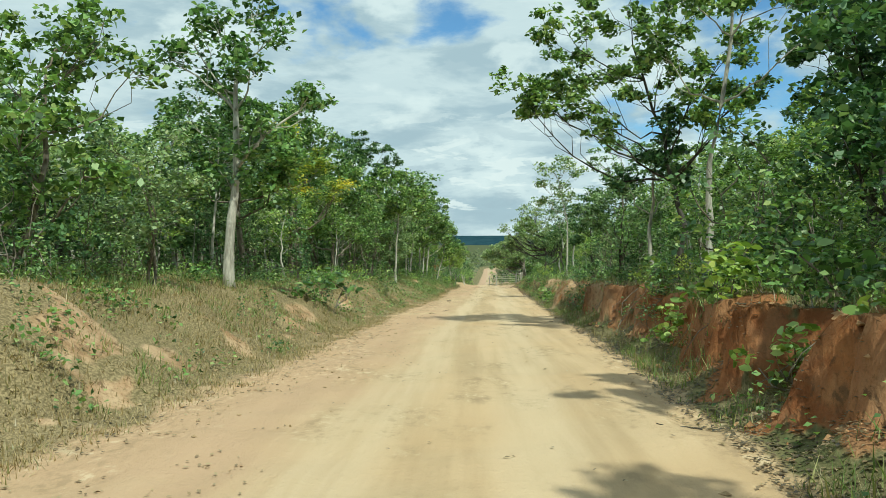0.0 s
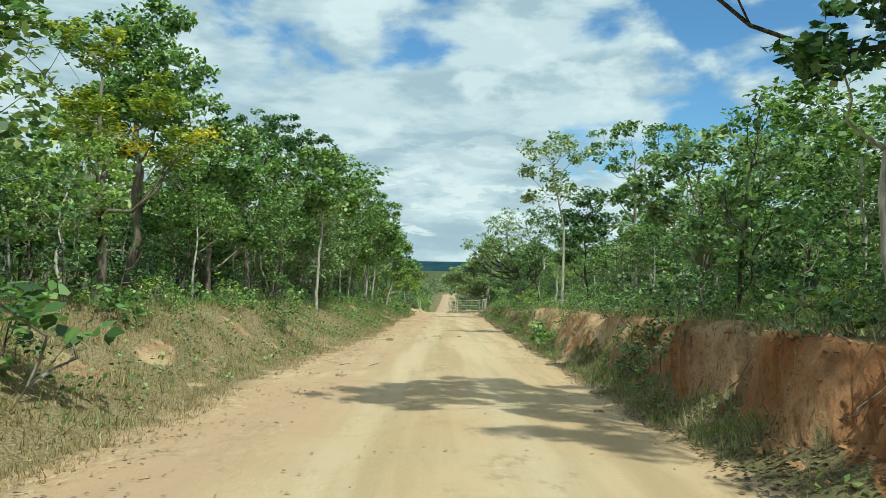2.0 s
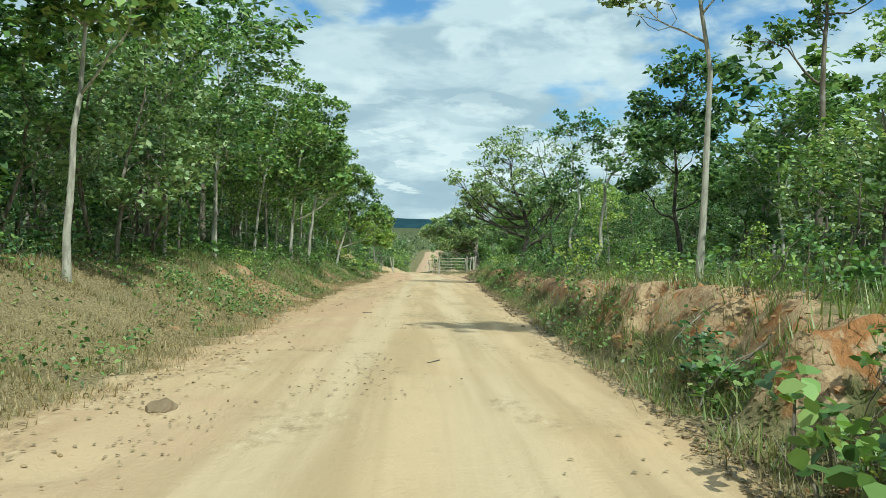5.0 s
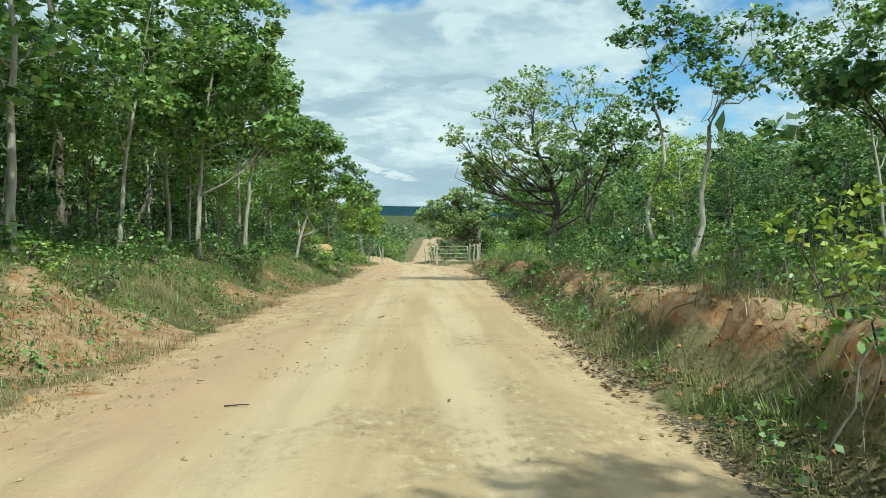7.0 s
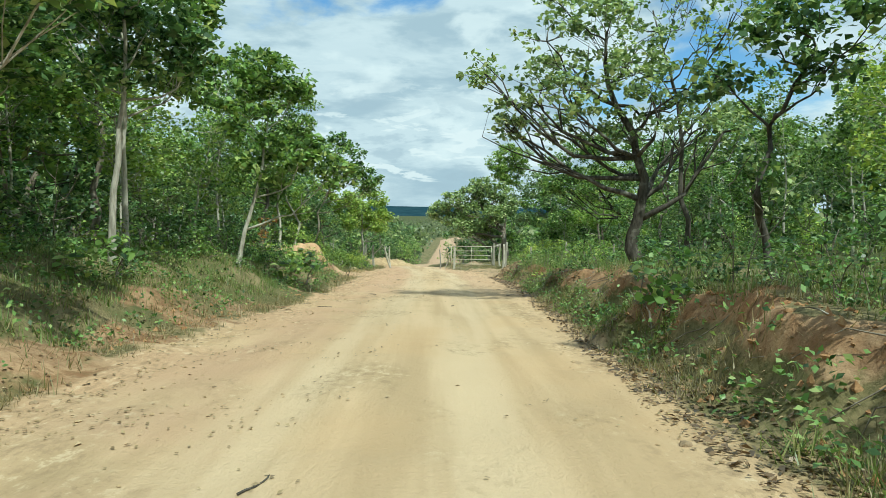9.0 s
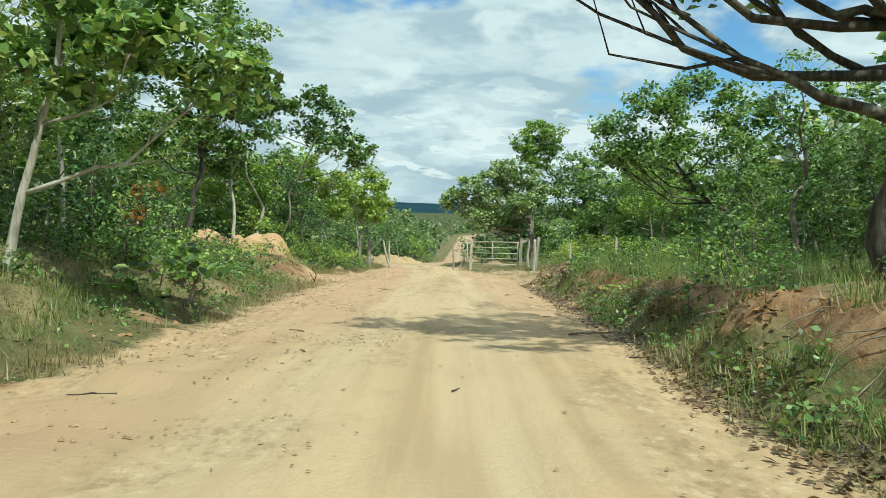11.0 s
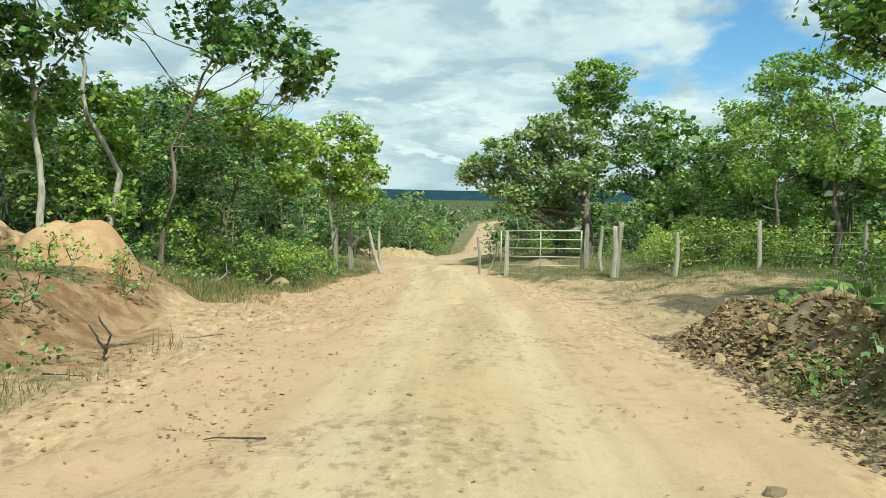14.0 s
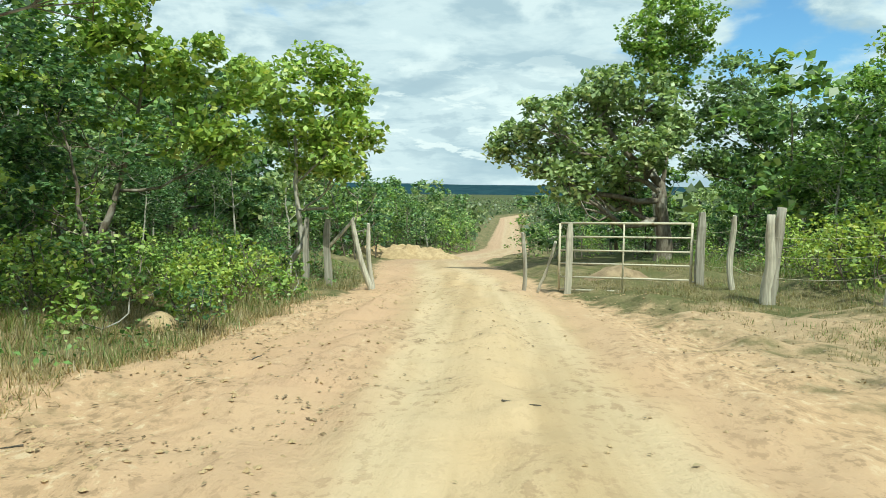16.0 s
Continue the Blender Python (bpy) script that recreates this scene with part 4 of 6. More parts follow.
# Also out of view: added to shade the foot of the bank.
marked_tree("tall open tree leaning towards the road, unseen, added for shade", 2.8, -96.2,
            [(0.2, 11.0, 0.7), (1.0, 10.2, 0.7), (1.8, 11.2, 0.8), (2.8, 10.6, 0.8), (0.9, 11.9, 0.7), (1.6, 9.3, 0.6), (2.6, 9.4, 0.7)], trunk=0.1, leaves=3800, leaf=0.16, bark=BARK_DARK, green=LEAF, via=[(2.6, -96.2, 8.4)])
# Added just outside the view so that the red bank lies in shade.
marked_tree("unseen dense dark tree added on the bank top for shade", 3.4, -93.2,
            [(2.1, 8.84, 0.7), (3.1, 9.54, 0.9), (4.2, 9.04, 0.9), (2.5, 7.84, 0.7), (3.7, 7.94, 0.8), (1.8, 8.04, 0.5), (3.2, 10.34, 0.8), (2.2, 9.84, 0.7), (4.6, 7.84, 0.8)], trunk=0.11, leaves=5600, leaf=0.17, clump=0.42, per_lobe=14, green=LEAF_DARK, bark=BARK_DARK)
marked_tree("dense dark-crowned tree close above the red bank", 2.9, -89.4,
            [(1.9, 9.44, 0.7), (2.9, 10.14, 0.9), (4.0, 9.64, 0.9), (2.2, 8.44, 0.6), (3.3, 8.54, 0.8), (1.7, 7.84, 0.45), (2.7, 7.54, 0.6), (4.2, 8.04, 0.8), (2.3, 10.84, 0.7), (3.6, 11.04, 0.8)], trunk=0.1, leaves=6500, leaf=0.16, clump=0.4, per_lobe=14, green=LEAF_DARK, bark=BARK_DARK)
feathery = marked_tree("spreading tree with yellow-green feathery layers", -10.2, -72.5,
            [(-11.6, 10.04, 1.0), (-10.6, 10.34, 0.8), (-9.9, 8.34, 0.75), (-8.4, 8.04, 0.5), (-11.0, 8.84, 0.9), (-9.3, 9.24, 0.7)], trunk=0.13, leaves=4600, leaf=0.13, green=LEAF_YELLOW, bark=BARK, flat=0.8)
def blossom(tree, places):
    """Sprays of bright yellow at the tips of the outer twigs."""
    rng = np.random.default_rng(4)
    for x, y, z in places:
        c = np.array([x, y, z]) - np.array(tree.location) + rng.normal(size=(150, 3)) * np.array([0.26, 0.26, 0.1])
        me = quad_mesh("blossom", leaf_quads(rng, c, 0.11, 0.7))
        part("blossom", me, BLOSSOM, tree, "spray of bright yellow blossom")


blossom(feathery, [(-8.2, -72.4, 8.4), (-9.7, -72, 8.2), (-10.1, -72.1, 8.5)])
marked_tree("leafy forest-edge tree with pale trunk", -7.4, -60.2,
            [(-6.5, 8.74, 0.6), (-7.4, 8.74, 0.7), (-7.0, 9.54, 0.62), (-8.0, 9.64, 0.7), (-8.7, 8.94, 0.75), (-7.5, 7.54, 0.75), (-6.4, 7.84, 0.55)], trunk=0.065, leaves=5600, clump=0.36, leaf=0.16, crook=0.05, **PALE)
marked_tree("leafy forest-edge tree with forked pale trunk", -7.0, -42.5,
            [(-6.4, 8.24, 0.72), (-5.6, 7.94, 0.65), (-5.2, 7.14, 0.55), (-6.1, 6.74, 0.7), (-6.9, 7.44, 0.72), (-5.1, 6.24, 0.5), (-7.1, 6.24, 0.7), (-5.7, 9.04, 0.65), (-6.7, 9.54, 0.8), (-7.7, 9.14, 0.8), (-8.3, 8.04, 0.8), (-7.9, 6.84, 0.7)], trunk=0.07, leaves=8600, clump=0.36, leaf=0.16, via=[(-6.95, -42.5, 5.74)], crook=0.04, **PALE)
marked_tree("leafy tree reaching a drooping branch over the verge", -6.5, -31.1,
            [(-5.1, 6.94, 0.45), (-5.7, 7.24, 0.6), (-6.6, 7.54, 0.7), (-7.3, 7.04, 0.8), (-6.3, 6.34, 0.75), (-4.8, 5.24, 0.6), (-4.1, 4.94, 0.55), (-5.7, 5.14, 0.72)], trunk=0.065, leaves=6200, clump=0.36, leaf=0.17, crook=0.06, **PALE)
marked_tree("leafy forest-edge tree with slightly bent trunk", -7.1, -37.2,
            [(-6.0, 8.1, 0.65), (-6.7, 8.9, 0.8), (-7.5, 8.5, 0.8), (-6.3, 7.1, 0.65), (-7.3, 7.3, 0.8), (-5.7, 6.5, 0.5), (-6.9, 6.2, 0.65), (-8.2, 7.6, 0.8)], trunk=0.075, leaves=6500, clump=0.36, leaf=0.15, crook=0.05, green=LEAF_DARK, **PALE)
marked_tree("tall forest-edge tree with straight thin trunk", -7.8, -34.8,
            [(-6.3, 7.74, 0.59), (-7.5, 7.74, 0.75), (-8.5, 7.34, 0.8), (-6.9, 6.74, 0.65), (-9.2, 6.54, 0.8), (-7.9, 8.64, 0.8), (-6.9, 9.04, 0.7), (-8.8, 8.74, 0.8)], trunk=0.08, leaves=7000, clump=0.36, leaf=0.16, crook=0.05, **PALE)
for x, y, top in ((-10.5, -41.8, 14.0), (-12.0, -43.3, 14.6), (-10.8, -56.8, 12.2), (-11.5, -66.8, 12.4), (-9.8, -49.8, 11.5), (-10.5, -30.0, 10.2)):
    marked_tree("tall forest tree rising above its neighbours", x, y, [(x - 0.9, top - 1.4, 0.8), (x + 0.2, top - 0.7, 0.8), (x + 0.9, top - 1.7, 0.8), (x, top - 2.6, 0.9), (x - 0.8, top - 3.4, 0.7)],
                trunk=0.12, leaves=2800, leaf=0.19, bark=BARK, green=LEAF_DARK)


def random_lobes(seed, tall, clear, spread, count, size):
    r = random.Random(seed)
    out = []
    for k in range(count):
        f = (k + r.random()) / count
        a, z = r.uniform(0, 6.28), tall * (clear + (0.93 - clear) * f)
        reach = spread * math.sqrt(r.uniform(0.1, 1)) * (0.5 + 0.6 * math.sin(math.pi * min(f + 0.15, 0.95)))
        out.append((reach * math.cos(a), reach * math.sin(a), z, size * r.uniform(0.75, 1.25)))
    return out


FOREST = {   # seed, height, bare part, spread, lobes, lobe size, and how it grows
    "edge_a": (11, 7.0, 0.45, 1.3, 8, 0.8, dict(trunk=0.055, leaves=2950, clump=0.38, bark=BARK_PALE, crook=0.035, sides=(6, 3, 3))),
    "edge_b": (12, 7.6, 0.5, 1.4, 8, 0.85, dict(trunk=0.06, leaves=3050, clump=0.38, bark=BARK_PALE, green=LEAF_DARK, crook=0.03, sides=(6, 3, 3))),
    "edge_c": (13, 6.2, 0.4, 1.4, 8, 0.8, dict(trunk=0.055, leaves=2850, clump=0.38, bark=BARK_PALE, crook=0.04, sides=(6, 3, 3))),
    "edge_d": (14, 5.6, 0.32, 1.6, 9, 0.8, dict(trunk=0.08, leaves=3050, clump=0.38, bark=BARK, green=LEAF_GREY, stems=2, sides=(6, 3, 3))),
    "edge_e": (15, 6.6, 0.35, 1.7, 9, 0.9, dict(trunk=0.075, leaves=3350, clump=0.38, bark=BARK, green=LEAF_DARK, crook=0.06, sides=(6, 3, 3))),
    "edge_f": (16, 5.8, 0.35, 1.4, 8, 0.8, dict(trunk=0.07, leaves=2850, clump=0.38, bark=BARK_PALE, green=LEAF_LIGHT, leaf=0.14, sides=(6, 3, 3))),
    "edge_g": (17, 6.4, 0.4, 1.5, 9, 0.75, dict(trunk=0.08, leaves=2850, clump=0.38, bark=BARK, stems=3, sides=(6, 3, 3))),
    "deep_a": (31, 7.4, 0.3, 1.7, 7, 1.0, dict(trunk=0.09, leaves=1000, leaf=0.36, clump=0.5, per_lobe=8, bark=BARK, sides=(5, 3, 3), twigs=False)),
    "deep_b": (32, 6.6, 0.25, 1.8, 7, 1.0, dict(trunk=0.08, leaves=1000, leaf=0.36, clump=0.5, per_lobe=8, bark=BARK_PALE, green=LEAF_DARK, sides=(5, 3, 3), twigs=False)),
    "deep_c": (33, 6.0, 0.2, 1.8, 7, 1.0, dict(trunk=0.08, leaves=1000, leaf=0.36, clump=0.5, per_lobe=8, bark=BARK_DARK, green=LEAF_DARK, sides=(5, 3, 3), twigs=False)),
    "deep_d": (34, 6.6, 0.25, 1.7, 7, 1.0, dict(trunk=0.08, leaves=1000, leaf=0.34, clump=0.5, per_lobe=8, bark=BARK_PALE, green=LEAF_GREY, sides=(5, 3, 3), twigs=False)),
    "young_a": (41, 2.8, 0.12, 0.75, 7, 0.5, dict(trunk=0.025, leaves=600, leaf=0.15, clump=0.24, per_lobe=10, stems=3, sides=(4, 3, 3), twigs=False)),
    "young_b": (42, 3.2, 0.15, 0.8, 7, 0.55, dict(trunk=0.03, leaves=620, leaf=0.15, clump=0.26, per_lobe=10, stems=2, green=LEAF_DARK, sides=(4, 3, 3), twigs=False)),
    "young_c": (43, 2.4, 0.1, 0.9, 7, 0.5, dict(trunk=0.025, leaves=600, leaf=0.14, clump=0.24, per_lobe=10, stems=3, green=LEAF_LIGHT, sides=(4, 3, 3), twigs=False)),
    "shrub_a": (51, 1.0, 0.1, 0.45, 6, 0.25, dict(trunk=0.012, leaves=250, leaf=0.085, clump=0.15, per_lobe=8, stems=3, sides=(3, 3, 3), twigs=False, oval=True)),
    "shrub_b": (52, 1.2, 0.1, 0.5, 6, 0.28, dict(trunk=0.012, leaves=260, leaf=0.09, clump=0.16, per_lobe=8, stems=3, green=LEAF_DARK, sides=(3, 3, 3), twigs=False, oval=True)),
    "shrub_c": (53, 0.8, 0.1, 0.5, 6, 0.24, dict(trunk=0.01, leaves=250, leaf=0.08, clump=0.15, per_lobe=8, stems=3, green=LEAF_LIGHT, sides=(3, 3, 3), twigs=False, oval=True)),
    "shrub_e": (55, 1.3, 0.05, 0.6, 8, 0.32, dict(trunk=0.012, leaves=480, leaf=0.095, clump=0.2, per_lobe=8, stems=3, green=LEAF_BUSH, sides=(3, 3, 3), twigs=False)),
    "shrub_f": (56, 0.95, 0.1, 0.5, 7, 0.28, dict(trunk=0.014, leaves=190, leaf=0.17, clump=0.2, per_lobe=6, stems=3, green=LEAF_LIGHT, sides=(4, 3, 3), twigs=False, oval=True)),
    "shrub_d": (54, 0.7, 0.05, 0.35, 5, 0.2, dict(trunk=0.01, leaves=190, leaf=0.115, clump=0.15, per_lobe=6, stems=3, green=LEAF, sides=(3, 3, 3), twigs=False, oval=True)),
}
NAMES = {
    "edge": ("tree", "slender forest tree with leafy crown at the roadside", "tree", "forest-edge trees"),
    "young": ("sapling", "bushy many-stemmed sapling under the trees", "sapling", "undergrowth saplings"),
    "shrub": ("shrub", "low leafy green shrub growing on the verge", "shrub", "verge shrubs"),
}
FIRST = {}


def plant(kind, x, y, size=1.0, wide=None, sink=0.03):
    r = random.Random(int(x * 131 + y * 977) + 5)
    wide = size * r.uniform(0.9, 1.2) if wide is None else wide
    m = pose(x, y, height(x, y) - sink, r.uniform(-4, 4), r.uniform(-4, 4), r.uniform(0, 360)) @ Matrix.Diagonal((wide, wide, size, 1))
    if kind not in FIRST:
        seed, tall, clear, spread, count, lobe, how = FOREST[kind]
        name, label, category, group = NAMES[kind.split("_")[0]]
        FIRST[kind] = tree_thing(name, grow(seed, random_lobes(seed, tall, clear, spread, count, lobe), **how), label, category, group)
        FIRST[kind].matrix_basis = m
        return FIRST[kind]
    return copy_thing(FIRST[kind], m)


WOODS = []      # the crowded trees behind the edge: kind and place


def note_woods(kind, x, y, size):
    r = random.Random(int(x * 131 + y * 977) + 5)
    wide = size * r.uniform(0.9, 1.2)
    WOODS.append((kind, pose(x, y, height(x, y) - 0.03, r.uniform(-4, 4), r.uniform(-4, 4), r.uniform(0, 360)) @ Matrix.Diagonal((wide, wide, size, 1))))


def join_woods():
    """All the crowded trees behind the edge as one mesh of trunks and leaves."""
    shapes, slots, mats = {}, [], []
    co, tot, start, mat = [], [], [], []
    loops, base = [], 0
    for kind in sorted({k for k, _ in WOODS}):
        seed, tall, clear, spread, count, lobe, how = FOREST[kind]
        shapes[kind] = grow(seed, random_lobes(seed, tall, clear, spread, count, lobe), **how)
        for me in shapes[kind]:
            if me.materials[0] not in mats:
                mats.append(me.materials[0])
    for kind, m in WOODS:
        turn = np.array(m.to_3x3())
        for me in shapes[kind]:
            v = np.empty(len(me.vertices) * 3, np.float32)
            me.vertices.foreach_get("co", v)
            v = v.reshape(-1, 3) @ turn.T + np.array(m.translation)
            li = np.empty(len(me.loops), np.int32)
            me.loops.foreach_get("vertex_index", li)
            lt = np.empty(len(me.polygons), np.int32)
            me.polygons.foreach_get("loop_total", lt)
            co.append(v)
            loops.append(li + base)
            tot.append(lt)
            mat.append(np.full(len(lt), mats.index(me.materials[0]), np.int32))
            base += len(v)
    co, loops, tot, mat = (np.concatenate(a) for a in (co, loops, tot, mat))
    me = bpy.data.meshes.new("forest")
    me.vertices.add(len(co))
    me.vertices.foreach_set("co", co.astype(np.float32).ravel())
    me.loops.add(len(loops))
    me.loops.foreach_set("vertex_index", loops)
    me.polygons.add(len(tot))
    me.polygons.foreach_set("loop_start", np.concatenate([[0], np.cumsum(tot)[:-1]]).astype(np.int32))
    for m in mats:
        me.materials.append(m)
    me.polygons.foreach_set("material_index", mat)
    me.update(calc_edges=True)
    tagged(new("forest", me), "crowded green forest trees standing behind the roadside", "forest", kind="stuff")


def clear_of(x, y, taken, gap):
    return all((x - a) ** 2 + (y - b) ** 2 > gap * gap for a, b in taken)


def scatter(kinds, side, y0, y1, d0, d1, gap, want, size, seed, skip=None, power=1.0):
    """Plants between d0 and d1 metres from the road's edge, no two nearer than gap."""
    r, taken, tries = random.Random(seed), [], 0
    while len(taken) < want and tries < want * 25:
        tries += 1
        y = r.uniform(y0, y1)
        lo, hi = edges(y)
        d = d0 + (d1 - d0) * r.random() ** power
        x = float(lo - d if side < 0 else hi + d)
        if (skip and skip(x, y)) or not clear_of(x, y, taken, gap) or (kinds is EDGE and not clear_of(x, y, MARKED, 2.3)):
            continue
        taken.append((x, y))
        low = float(np.interp(y, [-88.8, -80.8, -66.8, -56.8, -17, -13, 6, 12], [0.66, 0.72, 0.86, 1.0, 1.05, 0.8, 0.74, 1.0])) if side < 0 else 1.0
        if kinds[0].startswith("young"):
            low = max(low, 0.85)
        (note_woods if kinds[0].startswith("deep") else plant)(r.choice(kinds), x, y, size * low * r.uniform(0.78, 1.2))


def clearing(x, y):
    """The open ground by the gate, the sand heaps and the far road."""
    lo, hi = edges(y)
    if -21 < y < 7 and hi < x < 9.5 + 0.3 * (y + 10):
        return True
    if -18.5 < y < 12 and lo - (3.2 if y < -6 else 2.2) < x < lo:
        return True
    if -25 < y < -17 and lo - 4.8 < x < lo:
        return True
    return (x + 7.3) ** 2 + (y + 13.7) ** 2 < 4 or (x + 10.2) ** 2 + (y + 12.5) ** 2 < 4


EDGE = ["edge_a", "edge_b", "edge_c", "edge_d", "edge_e", "edge_f", "edge_g"]
DEEP = ["deep_a", "deep_b", "deep_c", "deep_d"]
YOUNG = ["young_a", "young_b", "young_c", "young_a"]
scatter(EDGE, -1, -108.8, 6, 3.4, 7.0, 1.75, 62, 0.86, 1, lambda x, y: clearing(x, y) or y < -87.8)
scatter(EDGE, 1, 4, 14, 9.5, 15, 2.0, 12, 0.75, 21)
scatter(EDGE, 1, -108.8, -58.8, 3.4, 8.5, 1.9, 25, 0.62, 2, clearing)
scatter(EDGE, 1, -58.8, 2, 5.2, 9.5, 1.9, 27, 0.64, 32, clearing)
scatter(DEEP, -1, -98.8, 24, 6.5, 17, 2.1, 98, 1.05, 3, clearing)
scatter(DEEP, 1, -100.8, 24, 7.5, 19, 2.1, 88, 0.8, 4, clearing)
scatter(["young_b", "young_b", "young_a", "young_b"], -1, -100.8, 16, 3.2, 9.5, 0.95, 112, 0.8, 5, clearing)
scatter(YOUNG, 1, -108.8, -58.8, 2.6, 10.0, 0.95, 55, 0.7, 6, clearing)
scatter(YOUNG, 1, -58.8, 16, 3.8, 10.0, 0.95, 66, 0.7, 33, clearing)
scatter(DEEP, -1, 12, 100, 2.6, 20, 1.9, 70, 0.8, 7, clearing)
scatter(YOUNG, -1, 16, 62, 0.8, 8, 0.9, 48, 1.6, 22)
scatter(YOUNG, 1, 14, 50, 2.4, 8, 1.0, 26, 1.1, 23)
scatter(DEEP, 1, 14, 95, 3.2, 22, 2.0, 56, 0.74, 8, clearing)
join_woods()
# The rearmost right-hand trees and saplings are unseen, added to shade the bank.
for kind, x, y, size in (("edge_e", 2.9, -99.8, 0.7), ("edge_d", 3.3, -97.2, 0.75), ("edge_b", 1.9, -95.2, 0.7), ("edge_e", 2.6, -92.6, 0.72), ("edge_e", 4.6, -88.3, 0.75), ("young_b", 0.9, -98.6, 1.1), ("young_a", 1.0, -96.4, 1.1), ("young_b", 0.8, -94.6, 1.0), ("young_a", 0.9, -90.2, 1.0), ("young_b", 1.0, -88.2, 1.0), ("young_a", 1.2, -85.9, 1.0), ("young_b", 1.5, -93.2, 0.75), ("young_a", 1.3, -91.2, 0.7), ("young_b", 1.6, -89.2, 0.7), ("young_a", 1.4, -87.2, 0.6), ("young_b", 1.7, -78.4, 0.6), ("young_a", 5.0, -16.8, 0.6), ("young_c", 6.2, -16.3, 0.7), ("young_a", 7.2, -17.2, 0.75), ("young_c", 5.7, -18.6, 0.6), ("young_b", 7.6, -15.2, 0.7), ("young_c", 8.6, -13.0, 0.7), ("young_b", 5.4, -23.4, 0.75), ("young_a", 6.6, -24.0, 0.85), ("young_b", 7.6, -22.6, 0.9), ("young_a", 5.0, -20.4, 0.6), ("young_c", 6.5, -20.0, 0.7), ("shrub_c", 4.4, -18.2, 1.0), ("shrub_a", 4.6, -15.4, 1.0),
                         ("young_b", 2.0, -47, 0.6), ("young_b", 2.1, -45.4, 0.6), ("young_a", 2.0, -43.8, 0.55), ("young_b", 2.0, -41.6, 0.6), ("shrub_e", 1.0, -55.6, 0.8), ("shrub_e", 1.4, -87.8, 0.8), ("shrub_e", 1.9, -86.0, 0.9), ("shrub_e", 1.2, -83.8, 0.75), ("shrub_e", 2.3, -84.4, 0.9), ("shrub_e", 1.1, -80.6, 0.7), ("shrub_e", 2.7, -87.0, 1.0), ("young_b", 1.2, -89.8, 0.7), ("young_b", 2.3, -83.4, 0.7), ("young_a", 1.9, -79.8, 0.6), ("young_b", 3.2, -76.2, 0.65), ("young_a", 3.0, -73.4, 0.6), ("young_b", 3.2, -70.8, 0.6),
                         ("edge_a", -8.0, -54, 1.05), ("edge_b", -7.6, -51.2, 1.1), ("edge_c", -8.4, -48.2, 1.2), ("edge_a", -7.9, -45.2, 1.1), ("edge_b", -8.2, -39.2, 1.0)):
    plant(kind, x, y, size)
SHRUBS = ["shrub_a", "shrub_b", "shrub_c", "shrub_d"]
scatter(SHRUBS, -1, -104.8, -54.8, 2.7, 5.2, 0.6, 54, 1.0, 9)
scatter(SHRUBS, -1, -54.8, -20, 1.7, 4.8, 0.55, 56, 0.85, 24)
scatter(SHRUBS, 1, -104.8, -20, 1.5, 4.5, 0.7, 46, 0.9, 10)
